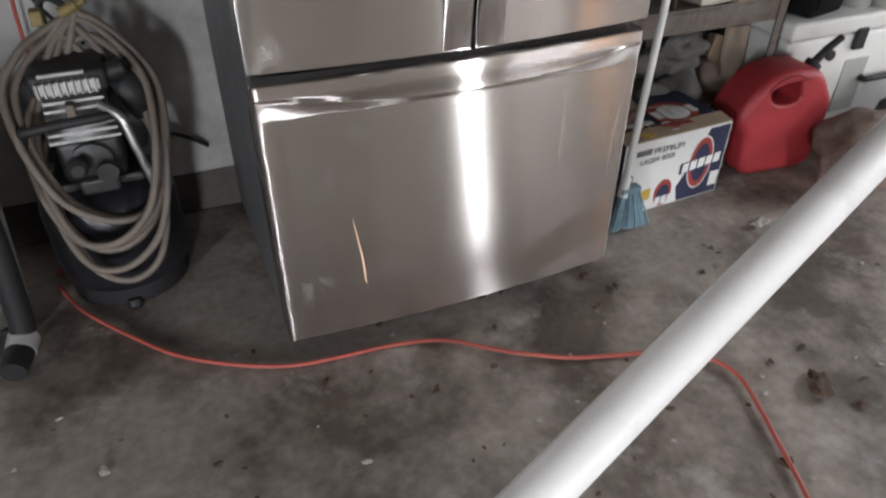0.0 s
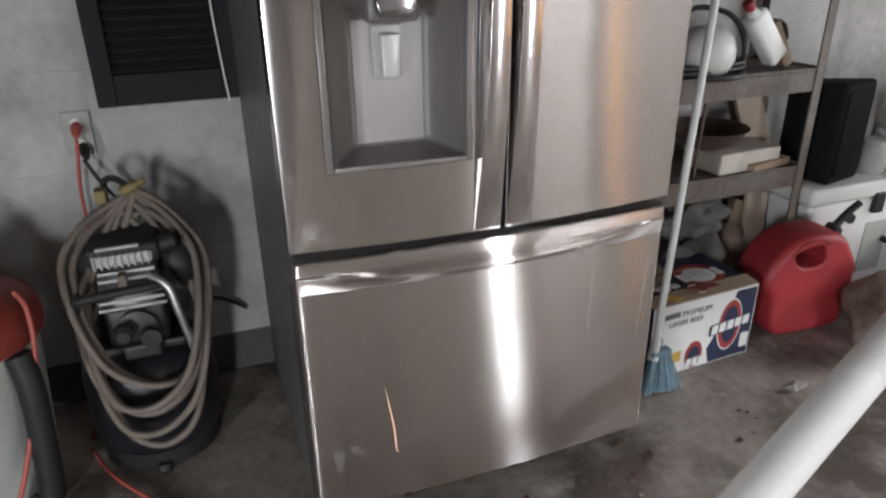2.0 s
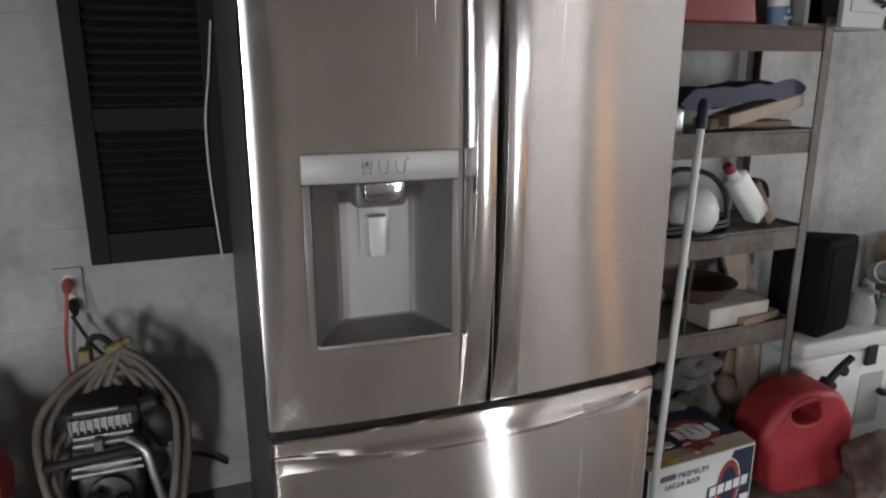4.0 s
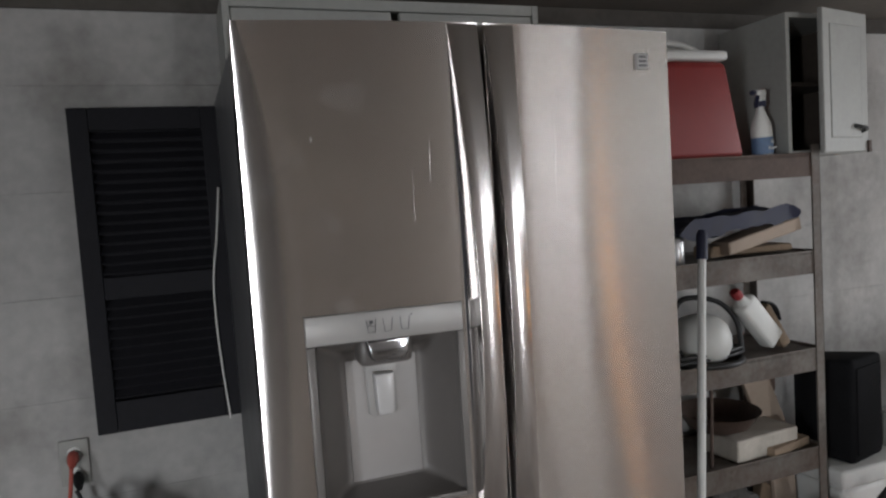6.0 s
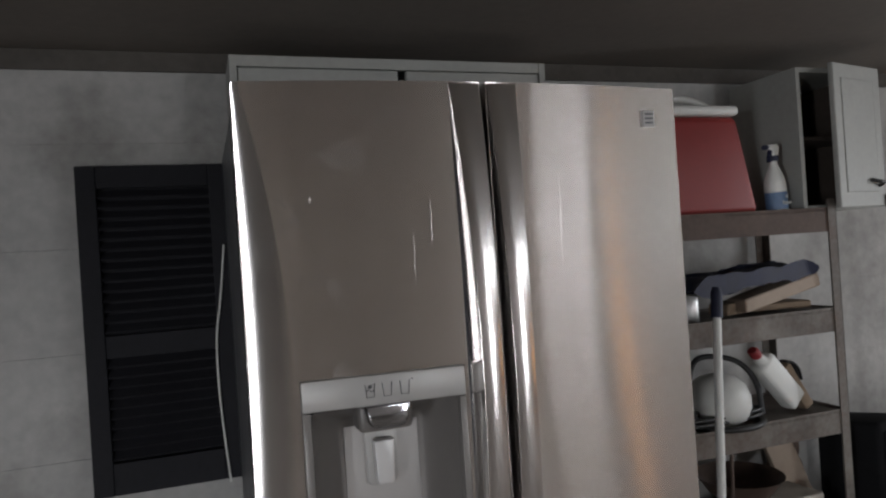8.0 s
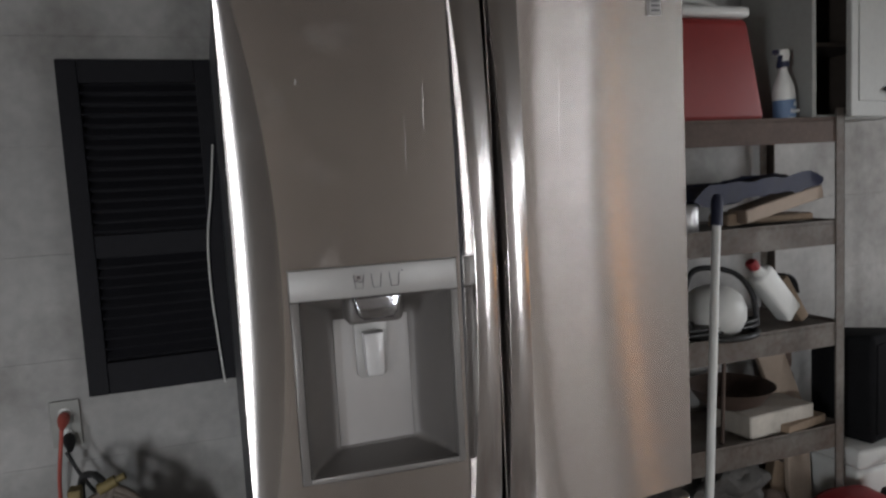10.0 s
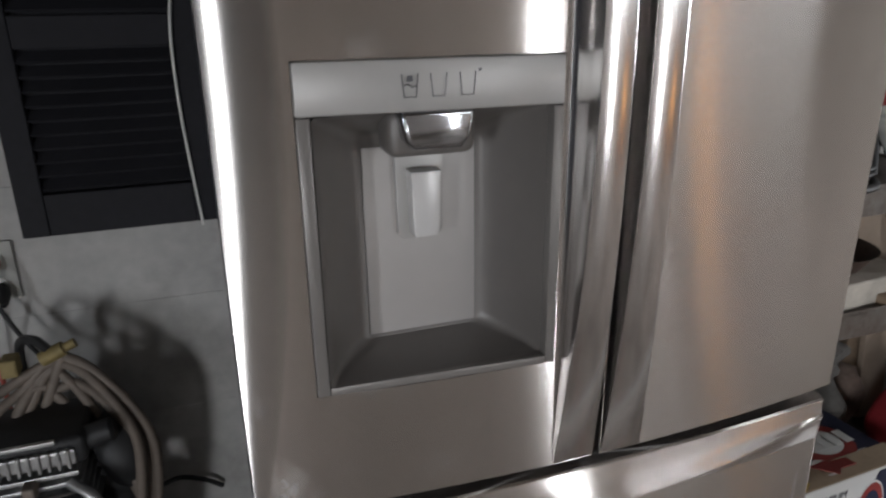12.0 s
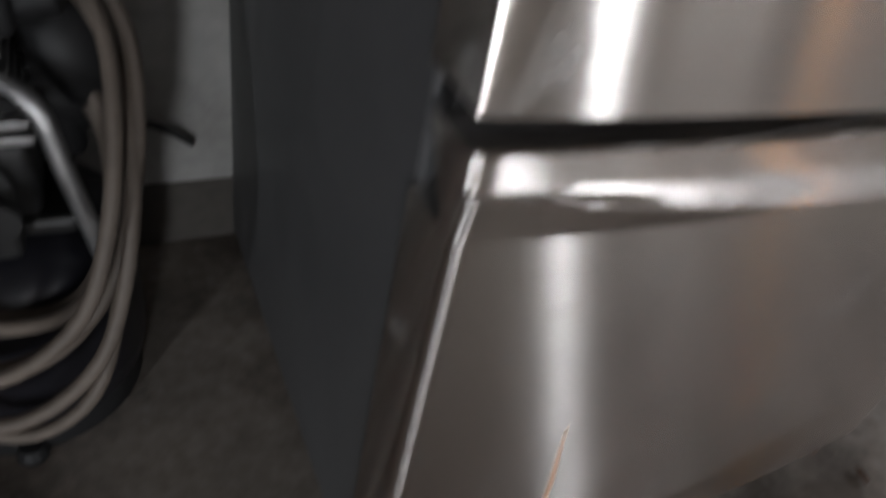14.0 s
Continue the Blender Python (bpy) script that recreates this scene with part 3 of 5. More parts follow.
def cavity():
    """The recess: sloping cheeks that run back to a smaller rear wall."""
    bm = bmesh.new()
    rings = []
    steps = 7
    for k in range(steps + 1):
        t = k / steps
        e = t * t * (3 - 2 * t) * 0.55 + 0.45 * t
        x0, x1 = 0.099 + (0.159 - 0.099) * e, 0.368 + (0.318 - 0.368) * e
        z0, z1 = 0.923 + (0.938 - 0.923) * e, 1.236 + (1.20 - 1.236) * e
        y = -0.018 + 0.083 * (1 - (1 - t) ** 1.6)
        r = 0.006 + 0.012 * t
        ring = []
        for cx, cz, a0 in ((x1 - r, z1 - r, 0), (x0 + r, z1 - r, 90), (x0 + r, z0 + r, 180), (x1 - r, z0 + r, 270)):
            for j in range(5):
                a = radians(a0 + 22.5 * j)
                ring.append(bm.verts.new((cx + r * math.cos(a), y, cz + r * math.sin(a))))
        rings.append(ring)
    for a, b in zip(rings, rings[1:]):
        for j in range(len(a)):
            bm.faces.new((a[j], a[(j + 1) % len(a)], b[(j + 1) % len(a)], b[j]))
    bm.faces.new(rings[-1])
    return bm


part("recess", cavity(), CAVITY, disp, "grey moulded recess, painted darker for the shade on its cheeks", 40)
# Thin sheet that paints the recess's rear as lit; no separate plate.
part("lit_rear", block(0.167, 0.310, 0.0625, 0.0645, 0.944, 1.185, 0.001), LITREAR, disp, "rear of the recess, painted lighter for the light on it", 40)
part("spout", outline([(0.192, 1.237), (0.278, 1.237), (0.272, 1.205), (0.262, 1.194), (0.208, 1.194), (0.198, 1.205)], 0.05, 0.006, pose(0, -0.022, 0), 3), CHROME, disp, "shiny grey ice chute", 40)
part("spout_collar", block(0.184, 0.288, 0.0, 0.055, 1.182, 1.236, 0.012, 3), CAVITY, disp, "", 40)
part("paddle", joined(outline([(0.216, 1.160), (0.254, 1.160), (0.252, 1.086), (0.249, 1.079), (0.221, 1.079), (0.218, 1.086)], 0.024, 0.004, Matrix.Translation((0, 0.026, 0)))), PADDLE, disp, "silver push paddle", 40)
part("paddle_guard", outline([(0.204, 1.175), (0.266, 1.175), (0.264, 1.078), (0.256, 1.070), (0.214, 1.070), (0.206, 1.078)], 0.01, 0.003, Matrix.Translation((0, 0.0535, 0))), SILVER, disp, "", 40)
for k, ix in enumerate((0.203, 0.234, 0.266)):
    y = door_front(ix, 1.1) - 0.0045
    line = [Vector((ix - 0.009, y, 1.276)), Vector((ix - 0.0065, y, 1.252)), Vector((ix + 0.0065, y, 1.252)), Vector((ix + 0.009, y, 1.276))]
    marks = [tube(line, 0.0007, 5)]
    if k == 0:
        marks.append(tube([Vector((ix - 0.007, y, 1.264)), Vector((ix - 0.002, y, 1.266)), Vector((ix + 0.002, y, 1.262)), Vector((ix + 0.007, y, 1.264))], 0.0007, 5))
        marks.append(block(ix - 0.003, ix + 0.003, y - 0.0006, y + 0.0006, 1.268, 1.274))
    part("icon", joined(*marks), INKGREY, disp, "small printed glass symbol")
part("indicator", block(0.279, 0.282, -0.0275, -0.026, 1.276, 1.279), INKGREY, disp)
part("badge", block(0.815, 0.842, -0.0168, -0.005, 1.732, 1.766, 0.001), SILVER, right, "small plain silver badge")
for k in range(3):
    part("badge_bar", block(0.819, 0.838, -0.0175, -0.0160, 1.738 + 0.009 * k, 1.742 + 0.009 * k), INKGREY, right)


# ---- wall fittings by the compressor ----
def louvred_shutter(x0, x1, z0, z1, y):
    t = thing("window_shutter", "black louvred wooden window shutter fixed flat to the wall", "shutter", pose((x0 + x1) / 2, y, z0))
    w, h, st = (x1 - x0) / 2, z1 - z0, 0.05
    for a, b in ((-w, -w + st), (w - st, w)):
        part("stile", block(a, b, -0.03, 0, 0, h, 0.003), SHUTTER, t)
    for a, b in ((0, 0.085), (h * 0.415, h * 0.415 + 0.06), (h - 0.06, h)):
        part("rail", block(-w + st, w - st, -0.029, 0, a, b, 0.003), SHUTTER, t)
    part("backing", block(-w + st, w - st, -0.006, 0, 0.085, h - 0.06), SHUTTER, t)
    for a, b in ((0.09, h * 0.415), (h * 0.415 + 0.065, h - 0.06)):
        n = int((b - a) / 0.027)
        for k in range(n):
            z = a + (k + 0.5) * (b - a) / n
            part("slat", block(-w + st, w - st, -0.016, 0.016, -0.003, 0.003, 0, m=pose(0, -0.013, z, 42)), SHUTTER, t)
    return t


louvred_shutter(-0.365, 0.015, 0.915, 1.785, 0.8165)


def outlet():
    t = thing("wall_outlet", "worn metal outlet plate with an orange plug in it", "outlet", pose(-0.43, 0.8165, 0.847))
    part("plate", block(-0.036, 0.036, -0.006, 0, -0.062, 0.062, 0.002), PANELWHITE, t)
    for z in (-0.028, 0.028):
        part("socket", lathe([(0.016, 0), (0.016, 0.003)], 16, pose(0, -0.006, z, 90)), WHITE, t)
    return t


outlet()


def plug(name, mat_, label, m):
    t = thing(name, label, "plug", m)
    part("body", lathe([(0.008, 0), (0.014, 0.008), (0.015, 0.025), (0.010, 0.045), (0.006, 0.055)], 14), mat_, t, "", 40)
    return t


plug("orange_plug", ORANGE, "orange extension cord plug in the wall outlet", pose(-0.43, 0.806, 0.875, 115))
plug("black_plug", BLACK, "black power plug in the wall outlet", pose(-0.425, 0.806, 0.818, 120, 0, 10))


def cable(name, points, r, mat_, label, category="cord"):
    return alone(name, tube(smooth_line(points, 8), r, 8), mat_, label, category, 60)


cable("extension_cord", [(-0.43, 0.752, 0.85), (-0.435, 0.74, 0.80), (-0.45, 0.76, 0.70), (-0.455, 0.775, 0.55), (-0.46, 0.78, 0.40), (-0.47, 0.77, 0.2), (-0.50, 0.72, 0.05), (-0.55, 0.60, 0.008)], 0.005, ORANGE, "orange extension cord hanging down the wall")
cable("extension_cord", [(-0.545, 0.54, 0.012), (-0.48, 0.40, 0.008), (-0.36, 0.24, 0.007), (-0.262, 0.13, 0.007), (-0.13, 0.04, 0.007), (-0.006, -0.013, 0.007), (0.12, -0.03, 0.007), (0.25, -0.04, 0.007), (0.379, -0.077, 0.007), (0.50, -0.17, 0.007), (0.631, -0.249, 0.007), (0.73, -0.285, 0.007), (0.826, -0.313, 0.007), (0.90, -0.345, 0.007), (0.969, -0.399, 0.007), (0.99, -0.47, 0.007), (0.967, -0.558, 0.007), (0.93, -0.66, 0.007), (0.903, -0.735, 0.007), (0.87, -0.82, 0.007), (0.80, -1.0, 0.007), (0.70, -1.3, 0.007)], 0.0055, ORANGE, "orange extension cord snaking over the concrete floor")
cable("compressor_cord", [(-0.425, 0.755, 0.79), (-0.40, 0.74, 0.74), (-0.37, 0.73, 0.69), (-0.33, 0.70, 0.66), (-0.31, 0.66, 0.64)], 0.005, BLACK, "black compressor power cord")
cable("loose_cord", [(-0.19, 0.70, 0.34), (-0.15, 0.76, 0.31), (-0.10, 0.79, 0.27), (-0.06, 0.80, 0.235)], 0.006, BLACK, "black cord end with a plug against the wall")
cable("wall_cable", [(-0.004, 0.781, 1.56), (-0.020, 0.780, 1.424), (-0.037, 0.780, 1.31), (-0.040, 0.780, 1.18), (-0.034, 0.780, 1.05), (-0.024, 0.781, 0.908)], 0.0032, WHITE, "thin white cable hanging beside the shutter")


# ---- air compressor with its hose ----
def compressor():
    t = thing("air_compressor", "black upright air compressor with an alloy pump head, hung with hose", "air compressor", pose(-0.35, 0.55, 0))
    part("tank", lathe([(0.06, 0.02), (0.13, 0.03), (0.165, 0.06), (0.172, 0.10), (0.172, 0.26), (0.165, 0.30), (0.13, 0.335), (0.06, 0.35)], 36), TANK, t, "glossy black steel air tank", 40)
    part("base_ring", lathe([(0.15, 0.0), (0.158, 0.004), (0.158, 0.055), (0.14, 0.06)], 32), BLACK, t, "", 40)
    for k in range(3):
        part("foot", lathe([(0.02, 0), (0.022, 0.01), (0.016, 0.025)], 12, pose(0.16 * math.cos(2.1 * k + 0.5), 0.16 * math.sin(2.1 * k + 0.5), 0)), BLACK, t)
    part("saddle", block(-0.11, 0.11, -0.09, 0.09, 0.335, 0.36, 0.008), DARKSTEEL, t)
    part("crankcase", joined(block(-0.075, 0.075, -0.085, 0.07, 0.355, 0.47, 0.018, 3), lathe([(0.045, 0), (0.05, 0.01), (0.05, 0.02), (0.03, 0.028)], 20, pose(0, -0.085, 0.415, 90))), DARKSTEEL, t, "", 40)
    cyl = part("cylinder", block(-0.055, 0.055, -0.06, 0.06, 0.47, 0.585, 0.01), ALLOY, t, "silver finned pump cylinder", 40)
    for k in range(6):
        part("fin", block(-0.082 + 0.003 * k, 0.082 - 0.003 * k, -0.092, 0.08, 0.468 + 0.02 * k, 0.477 + 0.02 * k, 0.002), ALLOY, cyl)
    head = part("cylinder_head", block(-0.085, 0.085, -0.085, 0.07, 0.585, 0.64, 0.012, 3), BLACK, t, "black pump head cover", 40)
    band = part("fin_band", block(-0.074, 0.068, -0.094, -0.083, 0.592, 0.622, 0.004), ALLOY, head, "silver finned band")
    for k in range(9):
        part("fin", block(-0.070 + 0.0155 * k, -0.064 + 0.0155 * k, -0.102, -0.088, 0.589, 0.626, 0.002), ALLOY, head)
    part("edge_bar", block(-0.06, 0.04, -0.09, -0.08, 0.634, 0.642, 0.002), ALLOY, head)
    part("fan_cover", lathe([(0.075, 0), (0.085, 0.015), (0.085, 0.05), (0.07, 0.07), (0.03, 0.075)], 28, pose(0.10, 0.03, 0.53, 0, 70)), BLACK, t, "round black fan cover", 40)
    # Black filler, added behind the cylinder to darken the space between the loops.
    part("dark_fill", block(-0.13, 0.13, 0.03, 0.10, 0.36, 0.60, 0.02, 3), BLACK, t, "black filler block, added to darken the space behind the cylinder", 40)
    part("motor", lathe([(0.05, 0), (0.065, 0.01), (0.065, 0.12), (0.045, 0.14)], 24, pose(0.04, 0.09, 0.45, 0, 90)), BLACK, t, "", 40)
    part("air_filter", lathe([(0.018, 0), (0.022, 0.006), (0.022, 0.05), (0.016, 0.056)], 18, pose(0.075, -0.05, 0.615, 0, 80)), BLACK, t, "", 40)
    part("discharge_pipe", tube(smooth_line([(0.05, -0.09, 0.555), (0.09, -0.12, 0.53), (0.105, -0.13, 0.46), (0.12, -0.13, 0.38), (0.13, -0.12, 0.31)], 8), 0.011, 10), ALLOY, t, "bent grey discharge pipe", 60)
    part("handle", tube(smooth_line([(-0.12, -0.08, 0.36), (-0.13, -0.10, 0.50), (-0.10, -0.115, 0.525), (0.04, -0.12, 0.535), (0.08, -0.10, 0.53)], 6), 0.012, 10), BLACK, t, "black carrying handle", 60)
    part("regulator", joined(lathe([(0.02, 0), (0.024, 0.006), (0.024, 0.03), (0.015, 0.04)], 16, pose(-0.03, -0.13, 0.43, 90)), lathe([(0.025, 0), (0.025, 0.012)], 20, pose(0.03, -0.13, 0.40, 90))), DARKSTEEL, t, "round gauge and regulator knob", 40)
    part("pressure_switch", block(-0.04, 0.05, -0.14, -0.09, 0.345, 0.385, 0.008), DARKSTEEL, t)
    part("drain_bolt", block(-0.02, 0.0, -0.12, -0.06, 0.545, 0.575, 0.004), HOSE, t)
    part("hook", tube(smooth_line([(-0.03, 0.09, 0.60), (-0.03, 0.10, 0.74), (0.0, 0.08, 0.765), (0.03, 0.05, 0.75)], 6), 0.009, 8), DARKSTEEL, t)
    return t


compressor()


def hose_coil():
    """One long hose in loose loops, hung over the top of the compressor and sagging wide across its front."""
    rnd = random.Random(4)
    t = thing("air_hose", "dusty tan rubber air hose coiled in loose loops on the compressor", "hose")
    pts = []
    foots = (0.29, 0.21, 0.30, 0.24, 0.26, 0.13, 0.19)
    for n, foot in enumerate(foots):
        w = rnd.uniform(0.132, 0.168)
        top = rnd.uniform(0.66, 0.735)
        off, lean, near = rnd.uniform(-0.018, 0.018), rnd.uniform(-0.10, 0.10), rnd.uniform(-0.01, 0.02) + 0.010 * n
        for k in range(14):
            a = 2 * math.pi * k / 14
            c, s = math.cos(a), math.sin(a)
            z = (top + foot) / 2 + (top - foot) / 2 * (c if c > 0 else -abs(c) ** 1.25) + lean * s
            x = off + w * math.copysign(abs(s) ** (0.75 if c < 0 else 1.1), s) * (1.0 if c < 0.2 else 1.0 - 0.5 * (c - 0.2))
            y = 0.06 - 0.24 * (0.5 - 0.5 * c) ** 1.1 - near * (1 - c) / 2
            pts.append((-0.335 + x, 0.55 + y, z))
    pts.append((-0.30, 0.605, 0.74))
    part("hose", tube(smooth_line(pts, 4), 0.0098, 8), HOSE, t, "", 60)
    part("coupling", joined(rod((-0.335, 0.60, 0.735), (-0.295, 0.60, 0.752), 0.014), rod((-0.295, 0.60, 0.752), (-0.275, 0.60, 0.76), 0.009)), BRASS, t, "dirty brass coupling", 40)
    part("tag", block(-0.40, -0.372, 0.58, 0.62, 0.715, 0.75, 0.004), BRASS, t, "dirty yellow collar")
    return t


hose_coil()


# ---- shop vacuum and its hose ----
def shop_vacuum():
    t = thing("shop_vacuum", "grey shop vacuum drum with an orange-red lid", "vacuum cleaner", pose(-0.78, 0.47, 0))
    part("drum", lathe([(0.16, 0.04), (0.17, 0.045), (0.205, 0.45), (0.215, 0.455), (0.215, 0.47)], 36), GREYDRUM, t, "pale grey tapered drum", 40)
    part("lid", lathe([(0.222, 0.465), (0.225, 0.50), (0.21, 0.54), (0.16, 0.575), (0.12, 0.58)], 36), VACRED, t, "orange-red lid", 40)
    part("motor_cover", lathe([(0.13, 0.575), (0.135, 0.60), (0.13, 0.63), (0.11, 0.66), (0.05, 0.67)], 30), BLACK, t, "black motor housing", 40)
    part("handle", tube(smooth_line([(-0.08, 0, 0.655), (-0.06, 0, 0.70), (0.06, 0, 0.70), (0.08, 0, 0.655)], 6), 0.013, 10), BLACK, t, "", 60)
    for k in range(4):
        a = math.pi / 4 + k * math.pi / 2
        part("caster", lathe([(0.02, -0.012), (0.026, -0.008), (0.026, 0.008), (0.02, 0.012)], 14, pose(0.17 * math.cos(a), 0.17 * math.sin(a), 0.026, 90)), BLACK, t)
    return t


shop_vacuum()


def vacuum_hose():
    t = thing("vacuum_hose", "black ribbed vacuum hose with a grey cuff on the floor", "hose")
    line = smooth_line([(-0.60, 0.34, 0.46), (-0.588, 0.325, 0.38), (-0.592, 0.315, 0.25), (-0.60, 0.305, 0.12), (-0.609, 0.298, 0.05)], 14)
    ribs = len(line) - 1
    part("tube", tube(line, lambda s: 0.030 + 0.003 * math.sin(s * ribs * math.pi), 16), BLACK, t, "", 60)
    part("cuff", rod((-0.609, 0.30, 0.05), (-0.618, 0.257, 0.04), 0.037, 20, 0.036), SILVER, t, "grey plastic cuff", 60)
    part("nozzle", rod((-0.618, 0.263, 0.041), (-0.632, 0.19, 0.036), 0.034, 20, 0.031), BLACK, t, "", 60)
    return t


vacuum_hose()
cable("trailing_cord", [(-0.58, 0.38, 0.60), (-0.56, 0.36, 0.56), (-0.565, 0.34, 0.45), (-0.60, 0.32, 0.30), (-0.66, 0.24, 0.12), (-0.72, 0.18, 0.02), (-0.78, 0.10, 0.008), (-0.95, 0.0, 0.008)], 0.006, ORANGE, "orange cord trailing down from the vacuum")

# ---- the white pipe across the floor ----
PIPE_A, PIPE_B = Vector((0.06, -0.726, 0.058)), Vector((1.37, -0.316, 0.418))
away = (PIPE_B - PIPE_A).normalized()
pipe = thing("plastic_pipe", "white plastic drain pipe slanting up from the floor to the wall", "pipe")
LONG = (EAST - 0.06 - PIPE_A.x) / away.x
part("barrel", tube([PIPE_A, PIPE_A + away * LONG], 0.052, 40), PVC, pipe, "", 60)
part("coupling", tube([PIPE_A + away * (LONG - 0.14), PIPE_A + away * (LONG - 0.01)], 0.058, 40), PVC, pipe, "", 60)


# ---- steel shelf unit ----
SX0, SX1, SY0, SY1 = 0.955, 1.88, 0.475, 0.795
SHELVES = (0.13, 0.573, 0.912, 1.24, 1.563)


def shelf_unit():
    t = thing("shelf_unit", "rusty grey steel shelf unit with five cluttered shelves", "shelf")
    for x, sx in ((SX0, 1), (SX1, -1)):
        for y, sy in ((SY0, 1), (SY1, -1)):
            xa, xb = sorted((x, x + sx * 0.034))
            ya, yb = sorted((y, y + sy * 0.034))
            xc, yc = sorted((x, x + sx * 0.003)), sorted((y, y + sy * 0.003))
            part("post", joined(block(xa, xb, *yc, 0, 1.59), block(*xc, ya, yb, 0, 1.59)), RUSTY, t, "slotted angle steel post")
    for k, z in enumerate(SHELVES):
        i = 0.004
        bits = [block(SX0 + i, SX1 - i, SY0 + i, SY1 - i, z - 0.012, z - 0.009), block(SX0 + i, SX1 - i, SY0 + i, SY0 + i + 0.003, z - 0.078, z), block(SX0 + i, SX1 - i, SY1 - i - 0.003, SY1 - i, z - 0.05, z),
                block(SX0 + i, SX0 + i + 0.003, SY0 + 2 * i, SY1 - 2 * i, z - 0.05, z), block(SX1 - i - 0.003, SX1 - i, SY0 + 2 * i, SY1 - 2 * i, z - 0.05, z)]
        mat_ = RUSTBROWN if k == 4 else RUSTY
        board = part("shelf_board", bits[0], mat_, t, "rust-brown steel shelf" if k == 4 else "rust-stained grey steel shelf")
        for lip in bits[1:]:
            part("lip", lip, mat_, board)
    return t


shelf_unit()


def drinks_cooler():
    t = thing("picnic_cooler", "red picnic cooler with a white lid on the top shelf", "cooler", pose(1.405, 0.62, SHELVES[4] - 0.008))
    bm = block(-0.20, 0.20, -0.115, 0.115, 0, 0.31, 0.025, 4)
    for v in bm.verts:
        k = v.co.z / 0.31
        v.co.x *= 1 - 0.32 * k
        v.co.y *= 1 - 0.06 * k
    part("tub", bm, COOLERRED, t, "dark red plastic tub", 40)
    part("lid", block(-0.142, 0.142, -0.114, 0.114, 0.311, 0.342, 0.012, 3), WHITE, t, "white lid", 40)
    part("handle", tube(smooth_line([(-0.13, 0, 0.33), (-0.12, 0, 0.365), (0.0, 0, 0.385), (0.10, 0, 0.365), (0.13, 0, 0.33)], 8), 0.011, 10), WHITE, t, "", 60)
    return t


drinks_cooler()


def spray_bottle(m):
    t = thing("spray_bottle", "white spray cleaner bottle with blue trigger and label", "bottle", m)
    part("bottle", lathe([(0.034, 0), (0.038, 0.005), (0.038, 0.09), (0.034, 0.11), (0.020, 0.14), (0.014, 0.155), (0.013, 0.165)], 28, None, 0.7), WHITE, t, "", 40)
    part("label", lathe([(0.0388, 0.012), (0.0388, 0.066)], 28, None, 0.7), LABELBLUE, t, "blue printed label")
    part("collar", lathe([(0.016, 0.163), (0.016, 0.18)], 18), BLUE, t)
    part("sprayer", outline([(-0.04, 0.20), (-0.03, 0.215), (0.02, 0.217), (0.03, 0.205), (0.02, 0.18), (-0.012, 0.18), (-0.015, 0.198)], 0.02, 0.004, pose(0, -0.01, 0)), WHITE, t, "", 40)
    part("trigger", outline([(-0.018, 0.20), (-0.010, 0.20), (-0.026, 0.16), (-0.032, 0.163)], 0.012, 0.002, pose(0, -0.006, 0)), BLUE, t)
    part("nozzle", rod((-0.038, 0, 0.207), (-0.05, 0, 0.207), 0.008), BLUE, t)
    for words, z in (("All", 0.045), ("Purpose", 0.026)):
        text(words, 0.018, pose(0, -0.0285, z, 90), WHITE, t)
    return t


spray_bottle(pose(1.695, 0.53, SHELVES[4] - 0.008, 0, -4, 25) @ Matrix.Diagonal((1.2, 1.15, 1.02, 1)))


# shelf with the navy broom head
# Taken for an upturned push-broom head; built as a loose crumpled slab.
def tarp():
    bm = pillow([(-0.24, -0.02), (-0.20, 0.035), (-0.06, 0.05), (0.10, 0.066), (0.20, 0.085), (0.245, 0.065), (0.21, 0.035), (0.06, 0.01), (-0.10, -0.02), (-0.20, -0.045)], 0.17, 0.02, Matrix.Diagonal((0.95, 1, 0.55, 1)))
    bmesh.ops.subdivide_edges(bm, edges=[e for e in bm.edges if e.calc_length() > 0.03], cuts=3, use_grid_fill=True)
    for v in bm.verts:
        v.co += 0.013 * noise.noise_vector(v.co * 19) + 0.004 * noise.noise_vector(v.co * 45)
    bm.transform(pose(1.575, 0.50, SHELVES[3] + 0.10))
    return alone("navy_broom_head", bm, BLUE, "crumpled dusty navy blue slab for a broom head on the shelf", "tarp", 60)


tarp()
for label, m, size, mat_ in (("weathered split board lying slanted on the shelf", pose(1.665, 0.54, SHELVES[3] + 0.062, 0, -12, 3), (0.16, 0.045, 0.022), PALEWOOD), ("short weathered wood offcut on the shelf", pose(1.58, 0.60, SHELVES[3] + 0.022, 0, 0, 20), (0.13, 0.04, 0.02), WOOD), ("short weathered wood offcut on the shelf", pose(1.72, 0.60, SHELVES[3] + 0.012, 0, 0, -8), (0.10, 0.05, 0.012), WOOD)):
    bm = block(-size[0], size[0], -size[1], size[1], -size[2], size[2], 0.006)
    for v in bm.verts:
        v.co += 0.012 * Vector((noise.noise(v.co * 9), noise.noise(v.co * 9 + Vector((5, 0, 0))), 0.4 * noise.noise(v.co * 9 + Vector((0, 5, 0)))))
    bm.transform(m)
    alone("wood_offcut", bm, mat_, label, "wood")
alone("tin_can", lathe([(0.03, 0), (0.032, 0.003), (0.032, 0.085), (0.03, 0.088)], 20, pose(1.34, 0.55, SHELVES[3] - 0.009)), ALLOY, "small tin can on the shelf", "can", 40)


